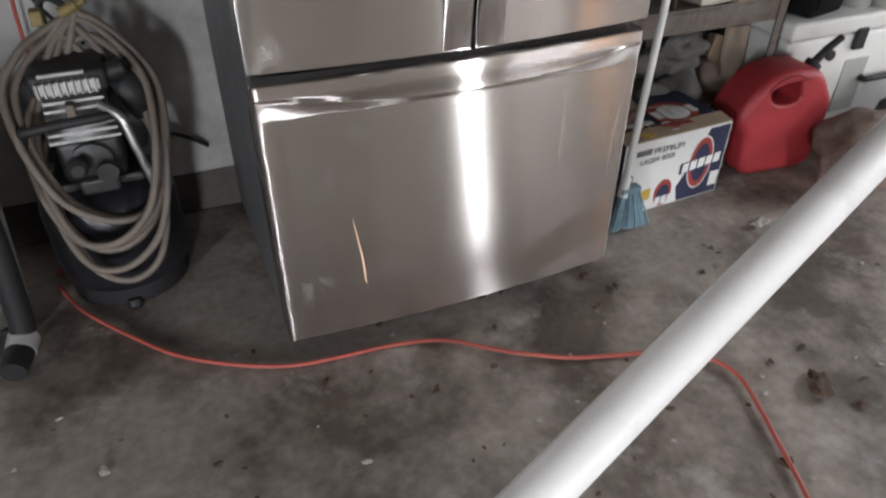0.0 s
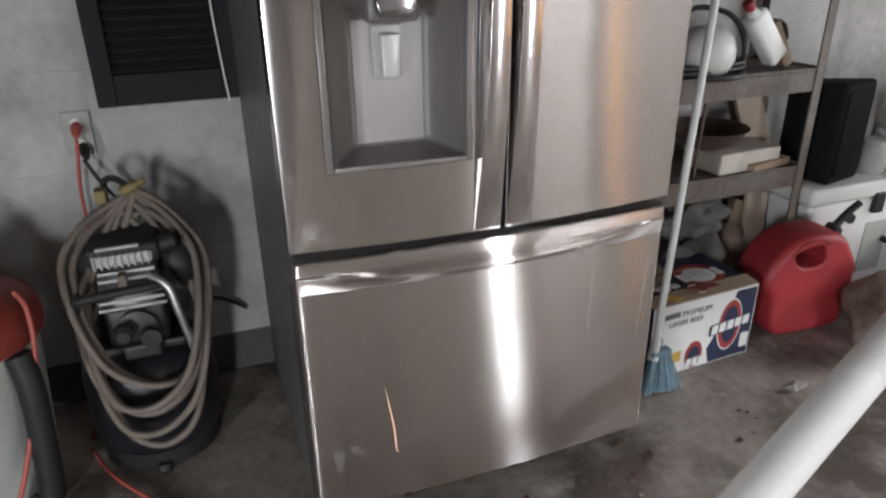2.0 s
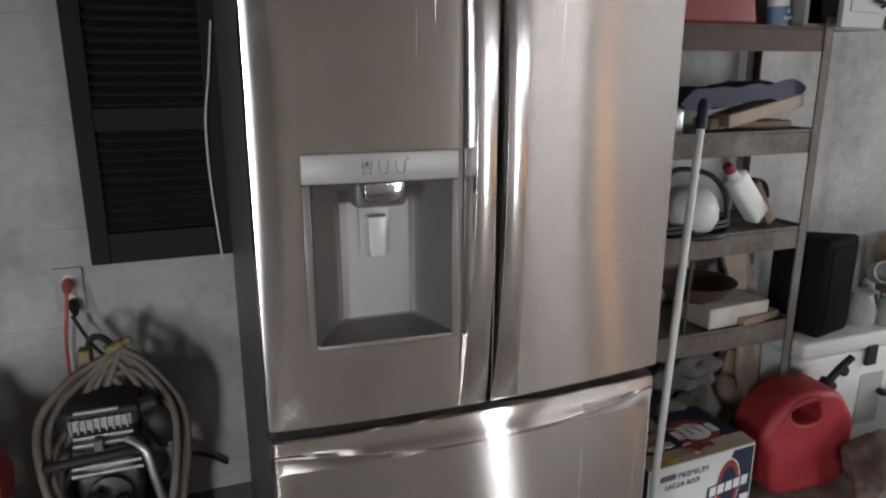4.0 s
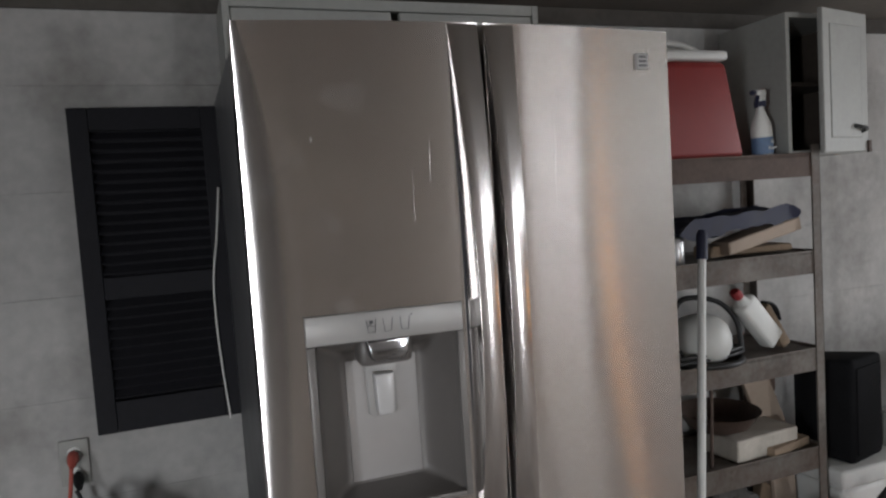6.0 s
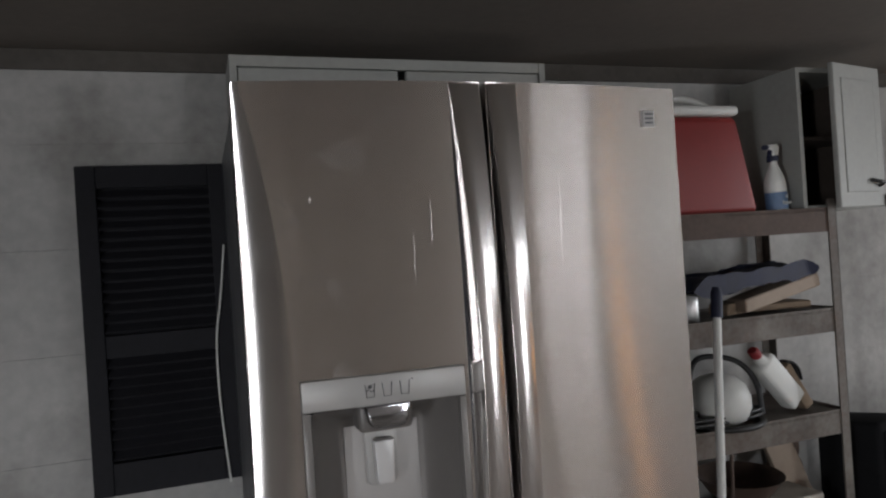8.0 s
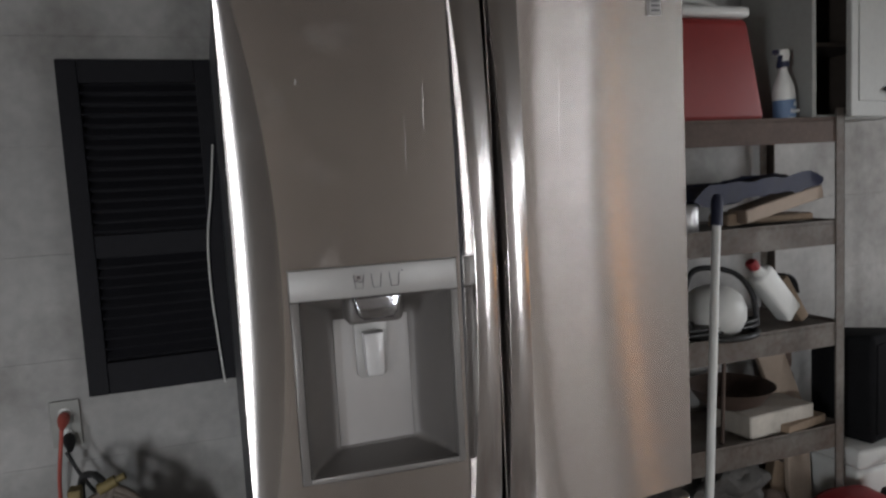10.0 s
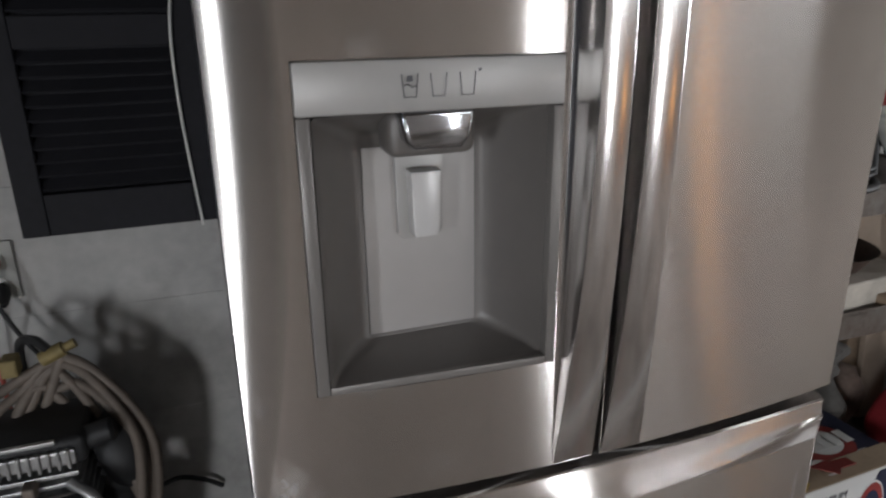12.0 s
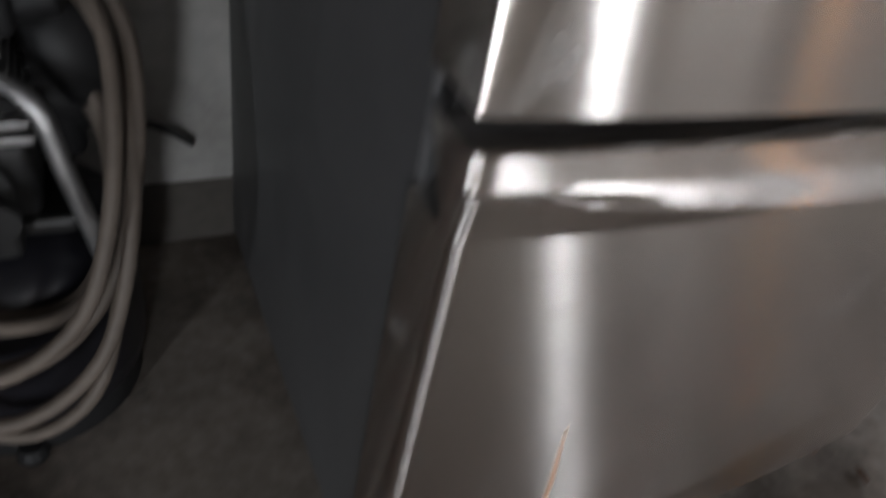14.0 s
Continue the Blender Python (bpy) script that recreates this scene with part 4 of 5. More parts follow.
# shelf with the headgear and the white bottle
def helmet():
    t = thing("helmet", "white rounded helmet with dark straps on the shelf", "helmet", pose(1.455, 0.58, SHELVES[2] - 0.009))
    bm = lathe([(0.06, 0.0), (0.085, 0.015), (0.098, 0.05), (0.098, 0.085), (0.085, 0.12), (0.06, 0.142), (0.03, 0.152), (0.01, 0.154)], 32)
    part("shell", bm, WHITE, t, "white plastic shell", 40)
    part("strap", tube(smooth_line([(-0.12, -0.05, 0.01), (-0.135, -0.03, 0.10), (-0.05, 0.03, 0.20), (0.07, 0.0, 0.19), (0.125, -0.03, 0.12), (0.125, -0.05, 0.02)], 8), 0.009, 8), BLACK, t, "", 60)
    part("rim", tube(smooth_line([(0.13 * math.cos(radians(a)), 0.125 * math.sin(radians(a)), 0.008) for a in range(0, 361, 30)], 4), 0.010, 8), DARKSTEEL, t, "", 60)
    return t


helmet()


def jug():
    t = thing("cleaner_bottle", "white plastic bottle with a red cap leaning on the shelf", "bottle", pose(1.74, 0.56, SHELVES[2] + 0.026, 0, -44, 8) @ Matrix.Diagonal((0.85, 1.0, 1.05, 1)))
    part("bottle", block(-0.045, 0.045, -0.03, 0.03, 0, 0.20, 0.015, 3), WHITE, t, "", 40)
    part("neck", lathe([(0.028, 0.195), (0.018, 0.215), (0.016, 0.225)], 18), WHITE, t, "", 40)
    part("cap", lathe([(0.019, 0.222), (0.019, 0.245), (0.015, 0.25)], 18), RED, t, "red screw cap", 40)
    return t


jug()
alone("wire_coil", tube(smooth_line([(1.79 + 0.05 * math.cos(k * 0.7), 0.62 + 0.012 * k / 8, SHELVES[2] + 0.075 + 0.065 * math.sin(k * 0.7)) for k in range(24)], 4), 0.005, 7), BLACK, "coil of dark wire standing on the shelf", "wire", 60)
alone("hand_plane", joined(block(-0.02, 0.02, -0.02, 0.02, 0, 0.17, 0.008, 2, pose(1.80, 0.57, SHELVES[2] + 0.0, 0, -32, 0)),), WOOD, "brown wooden tool leaning behind the bottle", "tool", 40)
alone("looped_cord", tube(smooth_line([(1.42 + 0.16 * math.cos(k * 0.8), 0.535 + 0.03 * math.sin(k * 0.8), SHELVES[2] + 0.0 + 0.002 * k) for k in range(20)], 4), 0.007, 7), DARKSTEEL, "dark cord lying in loops on the shelf", "cord", 60)

# shelf with the board tray
alone("foam_block", block(-0.14, 0.14, -0.09, 0.09, 0, 0.075, 0.006, 2, pose(1.655, 0.60, SHELVES[1] - 0.009, 0, 0, 4)), FOAM, "pale foam block on the shelf", "block")
alone("leaning_board", block(-0.055, 0.055, -0.01, 0.01, 0, 0.30, 0.003, 2, pose(1.835, 0.655, SHELVES[1] - 0.001, -8, -17, 0)), PALEWOOD, "pale wooden board leaning on the shelf", "board")
alone("bowl", lathe([(0.06, 0), (0.10, 0.02), (0.135, 0.07), (0.14, 0.072), (0.13, 0.066), (0.09, 0.02), (0.02, 0.012)], 32, pose(1.55, 0.62, SHELVES[1] + 0.067)), RUSTBROWN, "rusty brown round pan on the foam block", "pan", 40)
alone("thin_rod", rod((1.43, 0.52, SHELVES[1] - 0.008), (1.45, 0.53, SHELVES[2] - 0.08), 0.006), RUSTBROWN, "thin rusty rod standing on the shelf", "rod")
alone("wood_offcut", block(-0.10, 0.10, -0.03, 0.03, 0, 0.03, 0.004, 2, pose(1.75, 0.53, SHELVES[1] - 0.009, 0, 0, 12)), WOOD, "brown wood offcut on the shelf edge", "wood")
alone("brown_bag", lump((0.06, 0.05, 0.11), 9, 0.2, 4, pose(1.86, 0.74, SHELVES[1] - 0.009)), RUSTBROWN, "crumpled brown bag on the shelf", "bag", 60)
alone("white_panel", block(-0.15, 0.15, -0.008, 0.008, 0, 0.20, 0.003, 2, pose(1.30, 0.70, SHELVES[1] - 0.008, -8)), PANELWHITE, "white panel standing at the back of the shelf", "panel")

# bottom shelf: rubble and boards
for k, (x, y, sx, sz, mat_) in enumerate(((1.42, 0.58, 0.09, 0.085, STONE), (1.57, 0.58, 0.09, 0.10, STONE), (1.28, 0.60, 0.08, 0.07, STONE), (1.71, 0.62, 0.08, 0.10, TANSTONE), (1.50, 0.68, 0.07, 0.13, STONE))):
    alone("rubble_stone", lump((sx, 0.07, sz), 11 + k, 0.22, 3, pose(x, y, SHELVES[0] - 0.009)), mat_, "rough grey stone on the bottom shelf" if mat_ is STONE else "rough tan stone on the bottom shelf", "stone", 35, "stones on the bottom shelf")
alone("crumpled_bag", lump((0.12, 0.08, 0.07), 31, 0.35, 4, pose(1.53, 0.60, SHELVES[0] + 0.17)), STONE, "crumpled grey plastic bag on the stones", "bag", 25)
alone("leaning_board", block(-0.05, 0.05, -0.01, 0.01, 0, 0.30, 0.003, 2, pose(1.83, 0.60, SHELVES[0] - 0.004, -8, 4, 0)), PALEWOOD, "pale wooden board leaning under the shelf", "board")
alone("wood_offcut", block(-0.05, 0.05, -0.02, 0.02, 0, 0.26, 0.004, 2, pose(1.72, 0.63, SHELVES[0] + 0.01, -10, 22, 0)), WOOD, "dark brown wood offcut leaning under the shelf", "wood")


# ---- broom ----
BX, BY = 1.115, 0.20


def broom():
    t = thing("broom", "broom with a white metal handle, blue grip and teal bristles", "broom")
    a, b = Vector((BX - 0.022, BY, 0.14)), Vector((1.275, 0.347, 1.278))
    d = (b - a).normalized()
    part("handle", tube([a, b], 0.0115, 14), WHITE, t, "white metal handle", 60)
    part("grip", tube([b - d * 0.01, b + d * 0.06, b + d * 0.075], lambda s: 0.016 if s < 0.9 else 0.010, 14), BLUE, t, "navy blue grip", 60)
    part("ferrule", rod(a - d * 0.02, a + d * 0.05, 0.018, 14, 0.013), WHITE, t, "", 60)
    tufts = []
    rnd = random.Random(8)
    for k in range(90):
        u, v = rnd.uniform(-1, 1), rnd.uniform(-1, 1)
        tufts.append(rod((BX + 0.03 * u, BY - 0.002 + 0.012 * v, 0.135), (BX + 0.012 + 0.07 * u + rnd.uniform(-0.006, 0.006), BY - 0.012 + 0.025 * v, rnd.uniform(0.002, 0.014)), 0.0035, 5))
    part("bristles", joined(*tufts), BRISTLE, t, "teal plastic bristles")
    part("brush_head", block(BX - 0.036, BX + 0.036, BY - 0.017, BY + 0.016, 0.125, 0.15, 0.006), BRISTLE, t)
    return t


broom()


# ---- beer carton ----
def carton():
    """Long side to the front; its top flaps torn open. Brand marks are plain shapes."""
    t = thing("beer_carton", "white and navy printed beer carton, torn open on top", "box", pose(1.115, 0.245, 0.0, 0, 0, 3))
    w, d, h, e = 0.43, 0.27, 0.262, 0.004
    part("front", block(0, w, 0, e, 0, h, 0.001), CARDWHITE, t, "white printed front")
    part("rear", block(0, w, d - e, d, 0, h, 0.001), CARDWHITE, t)
    for x in (0, w - e):
        part("end", block(x, x + e, e, d - e, 0, h, 0.001), INKNAVY, t, "navy printed end")
    part("bottom", block(e, w - e, e, d - e, 0.001, 0.006), CARD, t)
    part("top", block(0.16, w, 0.01, d, h, h + e, 0.001), INKNAVY, t, "navy printed top")
    part("flap", block(0, 0.18, 0, 0.12, 0, e, 0.001, 2, pose(0, 0.14, h - 0.002, 14, -6, 0)), CARD, t, "torn brown flap")
    part("flap", block(0, 0.43, 0, 0.06, 0, e, 0.001, 2, pose(0, 0.002, h, 8, 0, 0)), CARD, t, "brown card flap")
    part("filling", lump((0.07, 0.06, 0.05), 5, 0.3, 3, pose(0.09, 0.13, h - 0.06)), DIRT, t, "brown crumpled paper inside", 30)
    for pts, m, mat_, label in (
            ([(0, 0), (0.10, 0.01), (0.13, 0.05), (0.09, 0.085), (0.05, 0.07), (0.01, 0.09)], pose(0.03, 0.10, h + 0.012, 72, 8, 20), CARDWHITE, "torn white card"),
            ([(0, 0), (0.08, -0.01), (0.10, 0.04), (0.06, 0.07), (0.015, 0.05)], pose(0.15, 0.17, h + 0.014, 62, -14, -25), CARD, "torn brown card"),
            ([(0, 0), (0.06, 0.0), (0.075, 0.03), (0.03, 0.05)], pose(0.045, 0.035, h + 0.012, 80, 5, 8), YELLOW, "torn yellow card"),
            ([(0, 0), (0.12, 0.01), (0.10, 0.06), (0.05, 0.05), (0.02, 0.065)], pose(0.17, 0.06, h + 0.012, 78, 4, 10), INKRED, "torn red printed card")):
        part("torn_flap", outline(pts, 0.002, 0, m), mat_, t, label)
    for k in range(5):
        part("brand_block", block(0.205 + 0.036 * k, 0.232 + 0.036 * k, 0.10, 0.15, h + e + 0.0045, h + e + 0.0052), CARDWHITE, t)
    y = -0.0012
    def mark(name, pts, mat_, label=""):
        part(name, outline(pts, 0.0012, 0, pose(0, y, 0)), mat_, t, label)
    mark("printed_field", [(0.255, 0.004), (0.425, 0.004), (0.425, 0.256), (0.34, 0.256), (0.30, 0.16), (0.24, 0.06)], INKNAVY, "navy printed field")
    def oval(cx, cz, rx, rz, mat_, yy, name="printed_oval"):
        part(name, outline([(cx + rx * math.cos(a), cz + rz * math.sin(a)) for a in (2 * math.pi * k / 28 for k in range(28))], 0.001, 0, pose(0, yy, 0)), mat_, t)
    oval(0.325, 0.135, 0.052, 0.098, CARDWHITE, y - 0.0008)
    oval(0.325, 0.135, 0.048, 0.092, INKRED, y - 0.0016)
    oval(0.325, 0.135, 0.034, 0.070, INKNAVY, y - 0.0024)
    part("brand_bar", outline([(0.24, 0.108), (0.41, 0.122), (0.41, 0.162), (0.24, 0.148)], 0.001, 0, pose(0, y - 0.0034, 0)), INKNAVY, t)
    for k in range(5):
        part("brand_block", outline([(0.246 + 0.033 * k, 0.113 + 0.0027 * k), (0.272 + 0.033 * k, 0.115 + 0.0027 * k), (0.274 + 0.033 * k, 0.148 + 0.0027 * k), (0.248 + 0.033 * k, 0.146 + 0.0027 * k)], 0.001, 0, pose(0, y - 0.0044, 0)), CARDWHITE, t, "white plain letter-sized block")
    oval(0.185, 0.055, 0.036, 0.05, INKRED, y - 0.0006)
    oval(0.185, 0.05, 0.026, 0.036, INKNAVY, y - 0.0016)
    for k in range(3):
        part("brand_block", outline([(0.155 + 0.026 * k, 0.012), (0.176 + 0.026 * k, 0.013), (0.178 + 0.026 * k, 0.042), (0.157 + 0.026 * k, 0.041)], 0.001, 0, pose(0, y - 0.0026, 0)), CARDWHITE, t)
    oval(0.03, 0.135, 0.017, 0.022, INKGREY, y - 0.0006, "printed_seal")
    oval(0.03, 0.135, 0.012, 0.016, CARDWHITE, y - 0.0014, "printed_seal")
    part("price_square", outline([(0.385, 0.03), (0.42, 0.03), (0.42, 0.085), (0.385, 0.085)], 0.001, 0, pose(0, y - 0.0008, 0)), CARDWHITE, t)
    part("yellow_patch", outline([(0.07, 0.04), (0.13, 0.045), (0.13, 0.085), (0.07, 0.08)], 0.001, 0, pose(0, y - 0.0008, 0)), YELLOW, t, "yellow printed patch")
    text("PREMIUM", 0.030, pose(0.175, y - 0.0006, 0.212, 90), INKGREY, t)
    text("LAGER BEER", 0.026, pose(0.135, y - 0.0006, 0.183, 90), INKGREY, t)
    part("word_bar", outline([(0.045, 0.214), (0.105, 0.215), (0.105, 0.234), (0.045, 0.233)], 0.001, 0, pose(0, y - 0.0006, 0)), INKGREY, t)
    for k, (cx, cy, rx, ry, mat_) in enumerate(((0.29, 0.13, 0.09, 0.08, INKRED), (0.29, 0.13, 0.06, 0.05, CARDWHITE), (0.36, 0.05, 0.03, 0.02, CARDWHITE), (0.21, 0.05, 0.03, 0.03, CARDWHITE))):
        part("top_print", lathe([(rx, h + e + 0.0004 + 0.0008 * k), (rx, h + e + 0.001 + 0.0008 * k)], 24, pose(cx, cy, 0), ry / rx), mat_, t)
    return t


carton()


# ---- fuel can ----
def ringed(points, hole, depth, r, rh, steps=5):
    """A moulded slab with rounded rims and one opening right through it; both outlines are given in x and z."""
    def dense(pts):
        return smooth_line([(x, 0, z) for x, z in [*pts, pts[0]]], 6)[:-1]

    mid = sum((Vector((x, 0, z)) for x, z in hole), Vector()) / len(hole)

    def sampled(line, n):
        out = []
        for k in range(n):
            a = 2 * math.pi * k / n
            d, best = Vector((math.cos(a), 0, math.sin(a))), 0.0
            for p, q in zip(line, line[1:] + line[:1]):
                e, f = q - p, p - mid
                den = d.x * e.z - d.z * e.x
                if abs(den) > 1e-9:
                    t, u = (f.x * e.z - f.z * e.x) / den, (f.x * d.z - f.z * d.x) / den
                    if 0 <= u <= 1:
                        best = max(best, t)
            out.append(mid + d * best)
        return out

    n = 96
    bm, loops = bmesh.new(), []
    for line, radius, sense in ((sampled(dense(hole), n), rh, -1), (sampled(dense(points), n), r, 1)):
        turned = []
        for k in range(n):
            d = line[(k + 1) % n] - line[k - 1]
            turned.append(Vector((-d.z, 0, d.x)).normalized() * sense)
        rings = []
        for side, a in [(-1, radians(90 - 90 * j / steps)) for j in range(steps + 1)] + [(1, radians(90 * j / steps)) for j in range(steps + 1)]:
            y = depth / 2 + side * (depth / 2 - radius * (1 - math.sin(a)))
            inset = radius * (1 - math.cos(a))
            rings.append([bm.verts.new((p.x + q.x * inset, y, p.z + q.z * inset)) for p, q in zip(line, turned)])
        for a, b in zip(rings, rings[1:]):
            for j in range(n):
                bm.faces.new((a[j], a[(j + 1) % n], b[(j + 1) % n], b[j]))
        for end, y in ((0, 0.0), (-1, depth)):
            rim = [bm.verts.new((p.x + q.x * (radius + 0.005), y, p.z + q.z * (radius + 0.005))) for p, q in zip(line, turned)]
            for j in range(n):
                bm.faces.new((rings[end][j], rings[end][(j + 1) % n], rim[(j + 1) % n], rim[j]))
            rings = [rim, *rings] if end == 0 else [*rings, rim]
        loops.append(rings)
    for end in (0, -1):
        a, b = loops[0][end], loops[1][end]
        for j in range(n):
            bm.faces.new((a[j], a[(j + 1) % n], b[(j + 1) % n], b[j]))
    return bm


def fuel_can():
    t = thing("fuel_can", "red plastic fuel can with a black spout on the concrete floor", "fuel can", pose(1.61, 0.30, 0, 0, 0, -4) @ Matrix.Diagonal((0.91, 1, 0.975, 1)))
    outer = [(0.13, 0.0), (0.24, 0.0), (0.355, 0.0), (0.39, 0.009), (0.416, 0.032), (0.424, 0.07), (0.428, 0.14), (0.431, 0.22), (0.425, 0.265), (0.39, 0.318), (0.355, 0.362), (0.30, 0.388), (0.20, 0.392), (0.12, 0.374), (0.055, 0.33), (0.018, 0.275), (0.008, 0.235), (0.022, 0.20), (0.05, 0.165), (0.062, 0.11), (0.064, 0.07), (0.073, 0.032), (0.095, 0.009)]
    opening = [(0.118, 0.338), (0.165, 0.362), (0.225, 0.366), (0.248, 0.335), (0.258, 0.288), (0.21, 0.272), (0.155, 0.278), (0.125, 0.305)]
    part("body", ringed(outer, opening, 0.17, 0.03, 0.009), RED, t, "dusty red plastic body with a handle opening", 50)
    part("cap", lathe([(0.026, 0), (0.03, 0.004), (0.03, 0.03), (0.024, 0.036)], 20, pose(0.352, 0.085, 0.352, 0, 38)), BLACK, t, "black screw cap", 40)
    part("spout", tube(smooth_line([(0.365, 0.085, 0.37), (0.385, 0.085, 0.395), (0.42, 0.083, 0.43), (0.462, 0.08, 0.462)], 12), lambda k: 0.0155 - 0.003 * k + 0.0012 * math.sin(k * 60), 14), BLACK, t, "black ribbed flexible spout", 60)
    return t


fuel_can()

# ---- white chest, with what stands on it ----
CX0, CX1, CY0, CY1, CH = 1.93, 2.80, 0.46, 0.79, 0.475


def chest():
    t = thing("ice_chest", "dirty white ice chest with dark latches against the wall", "cooler", pose(0, 0, 0))
    part("tub", block(CX0, CX1, CY0, CY1, 0, CH - 0.07, 0.02, 3), WHITE, t, "", 40)
    part("lid", block(CX0 - 0.012, CX1 + 0.012, CY0 - 0.012, CY1, CH - 0.066, CH, 0.014, 3), WHITE, t, "", 40)
    for x in (CX0 + 0.33, CX1 - 0.22):
        part("latch", block(x - 0.025, x + 0.025, CY0 - 0.022, CY0 - 0.004, CH - 0.13, CH - 0.05, 0.004), BLACK, t, "black plastic latch")
    part("keyhole", lathe([(0.018, 0), (0.02, 0.004), (0.02, 0.012)], 16, pose(CX0 + 0.21, CY0 - 0.001, CH - 0.14, 90)), DARKSTEEL, t)
    part("carry_handle", tube(smooth_line([(CX0 + 0.42, CY0 - 0.002, 0.22), (CX0 + 0.42, CY0 - 0.03, 0.22), (CX0 + 0.59, CY0 - 0.03, 0.22), (CX0 + 0.59, CY0 - 0.002, 0.22)], 5), 0.012, 8), BLACK, t, "black bar handle", 60)
    part("mud_patch", block(CX0 + 0.31, CX0 + 0.43, CY0 - 0.003, CY0 + 0.002, 0.09, 0.30), GREYDRUM, t, "grey worn patch")
    return t


chest()


def speaker():
    t = thing("loudspeaker", "black plastic loudspeaker box standing on the white chest", "speaker", pose(2.09, 0.61, CH, 0, 0, 12))
    bm = block(-0.12, 0.08, -0.12, 0.10, 0, 0.37, 0.018, 3)
    for v in bm.verts:
        if v.co.y > 0:
            v.co.z -= 0.16 * max(0, v.co.z - 0.2)
    part("case", bm, SPEAKER, t, "", 40)
    part("grille", block(-0.10, 0.06, -0.126, -0.118, 0.03, 0.34, 0.006), SPEAKER, t, "black grille", 40)
    return t


speaker()
for k, (x, y, r, h) in enumerate(((2.30, 0.55, 0.055, 0.13), (2.40, 0.50, 0.05, 0.11))):
    t = thing("metal_jug", "dull grey metal jug standing on the white chest", "jug", pose(x, y, CH, 0, 0, 40 * k), "jugs on the chest")
    part("body", lathe([(r * 0.9, 0), (r, 0.006), (r * 1.05, h * 0.45), (r * 0.8, h * 0.75), (r * 0.6, h * 0.9), (r * 0.75, h)], 26), GREYDRUM, t, "", 40)
    part("handle", tube(smooth_line([(r * 0.9, 0, h * 0.35), (r * 1.6, 0, h * 0.5), (r * 1.5, 0, h * 0.85), (r * 0.7, 0, h * 0.88)], 6), 0.007, 8), GREYDRUM, t, "", 60)
t = thing("work_lamp", "grey clamp lamp with a round hood on the white chest", "lamp", pose(2.42, 0.62, CH, 0, 0, 0))
part("base", lathe([(0.05, 0), (0.055, 0.01), (0.03, 0.03), (0.02, 0.14)], 20), GREYDRUM, t, "", 40)
part("hood", lathe([(0.02, 0), (0.04, 0.01), (0.042, 0.07), (0.045, 0.075), (0.036, 0.07), (0.02, 0.012)], 26, pose(0, -0.02, 0.17, 70, 0, -25)), GREYDRUM, t, "", 40)
alone("brown_box", block(2.62, 2.79, 0.60, 0.76, CH, CH + 0.27, 0.006), CARD, "brown cardboard box on the white chest", "box")
alone("floor_rock", lump((0.18, 0.14, 0.14), 21, 0.17, 5, pose(2.04, 0.12, 0), 0.02), TANSTONE, "large tan rock lying on the floor", "rock", 40)
alone("dark_bag", lump((0.22, 0.10, 0.11), 27, 0.22, 4, pose(2.42, 0.26, 0), 0.02), BLACK, "crumpled black bag on the floor by the chest", "bag", 30)


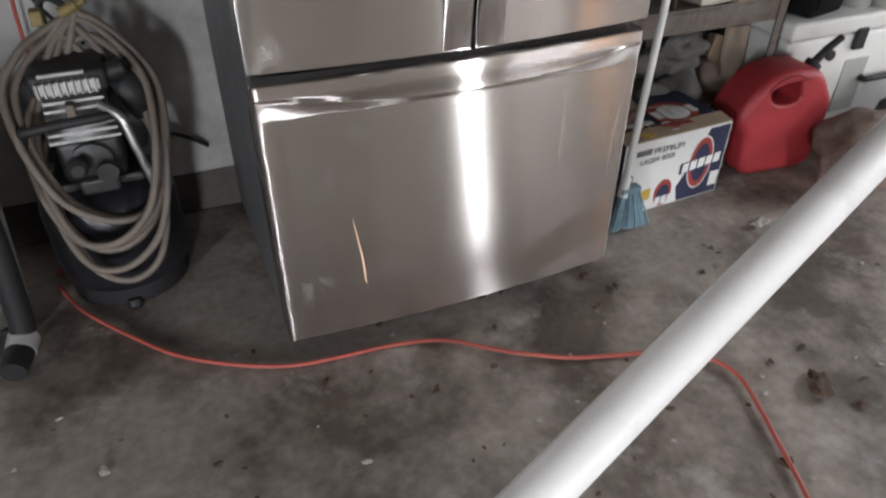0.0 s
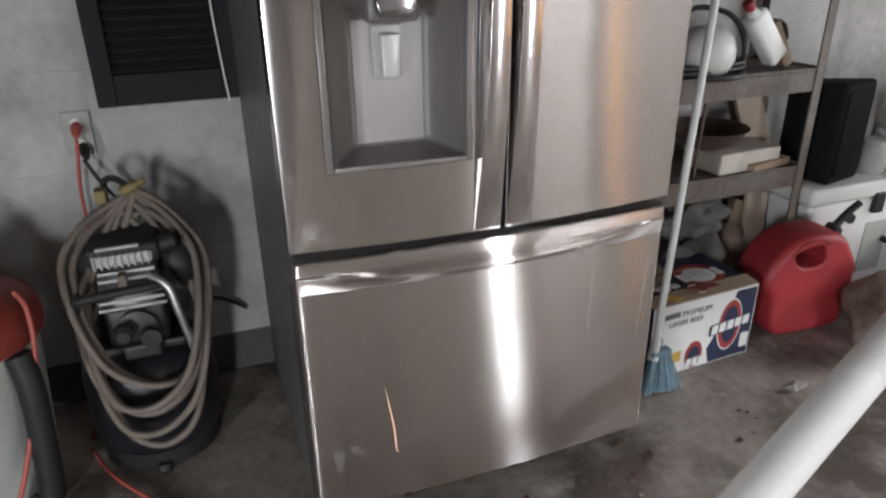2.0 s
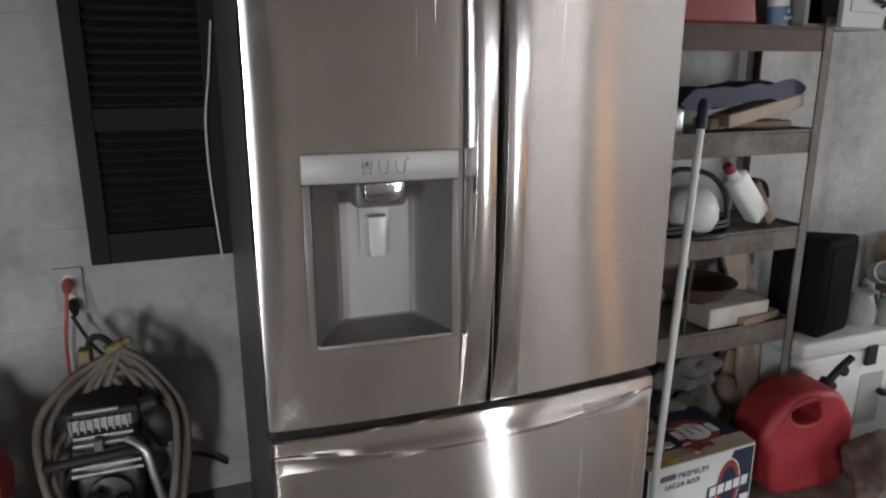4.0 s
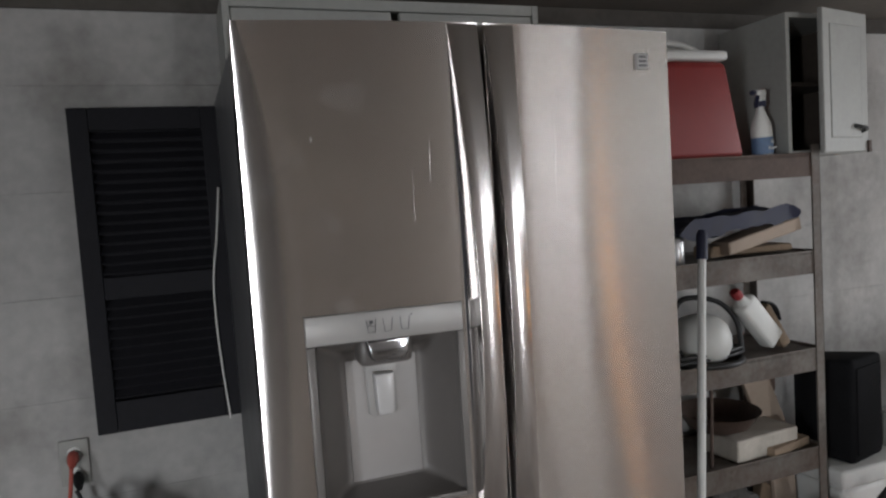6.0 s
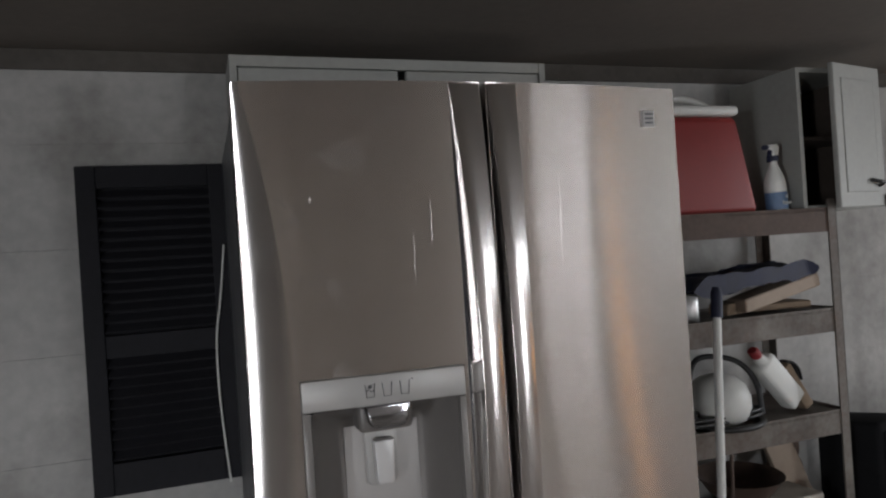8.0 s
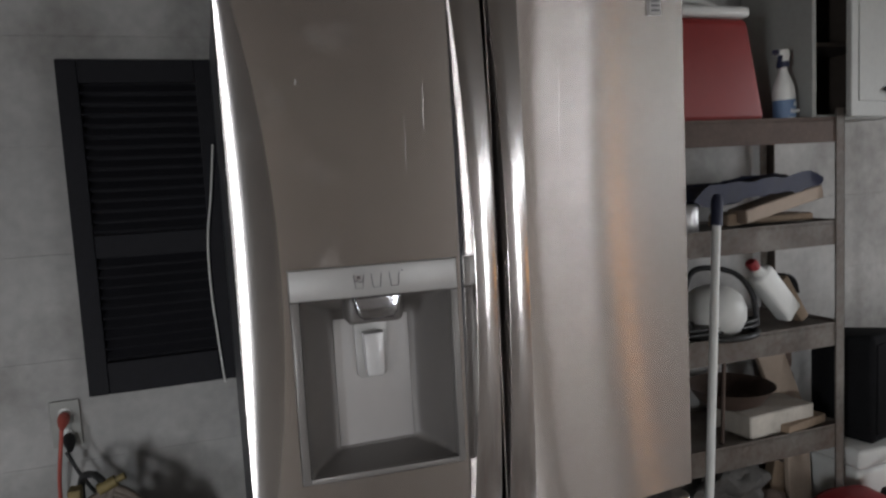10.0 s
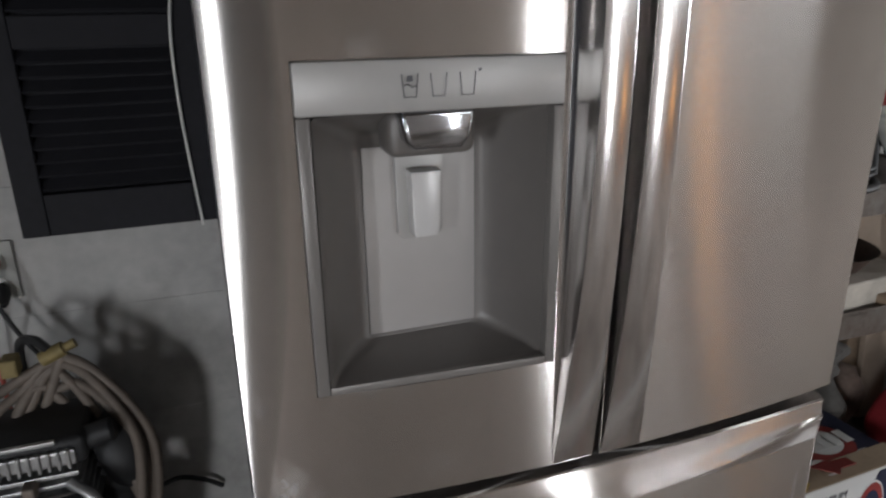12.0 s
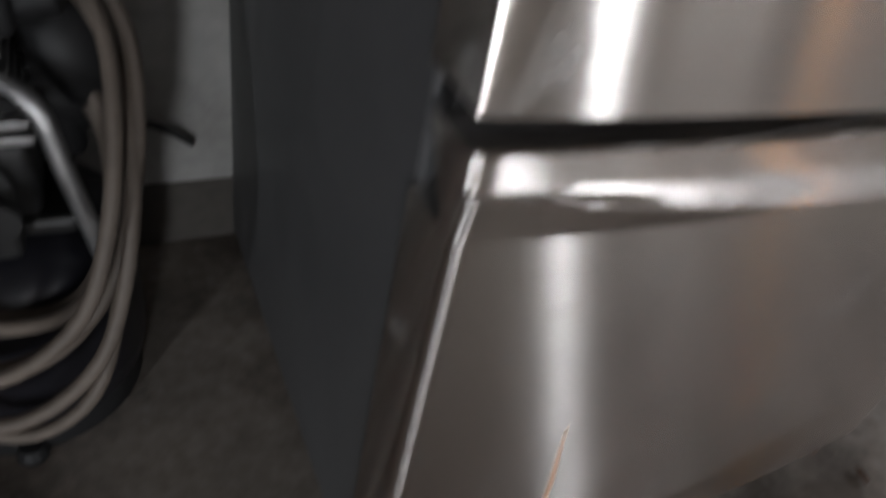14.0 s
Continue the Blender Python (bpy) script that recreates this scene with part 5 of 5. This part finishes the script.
# ---- wall cabinets ----
def wall_cabinet(m, w, d, h, ajar, label, hinge_right=True, doors=1):
    t = thing("wall_cabinet", label, "cabinet", m)
    e = 0.016
    for side_name, bm in (("side_panel", block(0, e, 0, d, 0, h, 0.001)), ("side_panel", block(w - e, w, 0, d, 0, h, 0.001)), ("bottom_panel", block(e, w - e, 0, d, 0, e)), ("top_panel", block(e, w - e, 0, d, h - e, h)), ("back_panel", block(e, w - e, d - 0.006, d, e, h - e))):
        part(side_name, bm, PANELWHITE, t, "aged white painted board")
    # Sheets painted dark to stand in for the shade inside the cabinet.
    part("shade_sheet", block(e + 0.001, w - e - 0.001, 0.02, d - 0.007, e + 0.001, e + 0.004), INNERSHADE, t)
    part("back_shade_sheet", block(e + 0.001, w - e - 0.001, d - 0.010, d - 0.0065, e + 0.004, h - e), INNERSHADE, t, "rear sheet painted dark for the shade inside")
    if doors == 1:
        part("side_shade_sheet", block(w - e - 0.004, w - e - 0.001, 0.004, d - 0.012, e + 0.005, h - e - 0.001), INNERSHADE, t, "inner side sheet painted dark for the shade")
        part("shelf", block(e + 0.001, w - e - 0.006, 0.03, d - 0.012, h * 0.5, h * 0.5 + 0.012), INNERSHADE, t, "inner shelf painted dark for the shade")
        door = part("door", joined(block(-w + 0.055, 0, -0.018, 0, 0.002, h - 0.002, 0.004), block(-w + 0.095, -0.045, -0.021, -0.017, 0.05, h - 0.05, 0.003)), PANELWHITE, t, "white panelled door standing ajar")
        door.matrix_local = pose(w, -0.001, 0, 0, 0, ajar)
        part("pull", tube(smooth_line([(-0.05, -0.021, 0.07), (-0.055, -0.04, 0.078), (-0.085, -0.042, 0.082), (-0.10, -0.021, 0.09)], 6), 0.006, 8), DARKSTEEL, door, "dark metal pull", 60)
        part("hinge", block(-0.012, 0.004, -0.026, -0.0185, 0.0, 0.04), RUSTBROWN, door)
    else:
        for k in range(2):
            a, b = k * w / 2 + 0.02, (k + 1) * w / 2 - 0.003 - 0.017 * k
            part("door", block(a, b, -0.018, -0.001, 0.02, h - 0.03, 0.004), PANELWHITE, t, "white flat door")
        part("frame", joined(block(0, 0.018, -0.022, -0.001, 0, h), block(w - 0.018, w, -0.022, -0.001, 0, h), block(0.018, w - 0.018, -0.020, -0.001, h - 0.028, h)), PANELWHITE, t)
    return t


wall_cabinet(pose(1.775, 0.50, 1.555), 0.335, 0.30, 0.465, 13, "white wooden wall cabinet with its door ajar")
wall_cabinet(pose(0.03, 0.60, 1.72), 0.885, 0.20, 0.31, 0, "white wooden wall cabinet behind the refrigerator's top", doors=2)

# ---- litter on the floor ----
rnd = random.Random(12)
for k in range(150):
    x, y = rnd.uniform(-0.75, 2.2), rnd.uniform(-0.95, 0.12)
    s = rnd.choice((0.004, 0.005, 0.005, 0.006, 0.007, 0.009, 0.011, 0.015))
    pale = rnd.random() < 0.25
    alone("paper_scrap" if pale else "leaf_scrap", lump((s, s * rnd.uniform(0.4, 0.9), s * 0.22), 50 + k, 0.45, 2, pose(x, y, -0.001, 0, 0, rnd.uniform(0, 180))), GRIT if pale else DIRT, "pale crumb on the concrete floor" if pale else "dry brown leaf scrap on the concrete floor", "litter", None, "crumbs on the floor" if pale else "scraps on the floor")
alone("paper_scrap", lump((0.035, 0.018, 0.006), 77, 0.5, 3, pose(1.53, 0.04, 0, 0, 0, 20)), GRIT, "crumpled pale paper scrap on the floor", "litter", None, "crumbs on the floor")
alone("leaf_scrap", lump((0.04, 0.03, 0.008), 78, 0.5, 3, pose(1.15, -0.565, 0, 0, 0, 60)), DIRT, "dry brown leaf on the concrete floor", "litter", None, "scraps on the floor")

# ---- the courses of the back wall ----
COURSE = 0.2775
lows = [0.14] + [0.183 + COURSE * k for k in range(1, 7)] + [2.045]
for k, (z0, z1) in enumerate(zip(lows, lows[1:])):
    part("course", block(WEST, EAST, NORTH, NORTH + 0.011, z0 + 0.0002, z1 - 0.0002, 0.0008, 1), WALLPAINT, wall_n)
part("wall_foot", block(WEST, EAST, NORTH - 0.002, NORTH + 0.011, 0.0, 0.139), DARKBLOCK, wall_n, "dark foot of the wall")
# No open gap here: a solid strip carries its shade as dark colour.
part("wall_head", block(WEST, EAST, NORTH - 0.004, NORTH + 0.011, 2.046, CEIL - 0.001), DARKBLOCK, wall_n, "solid strip painted dark for the shaded gap under the ceiling")
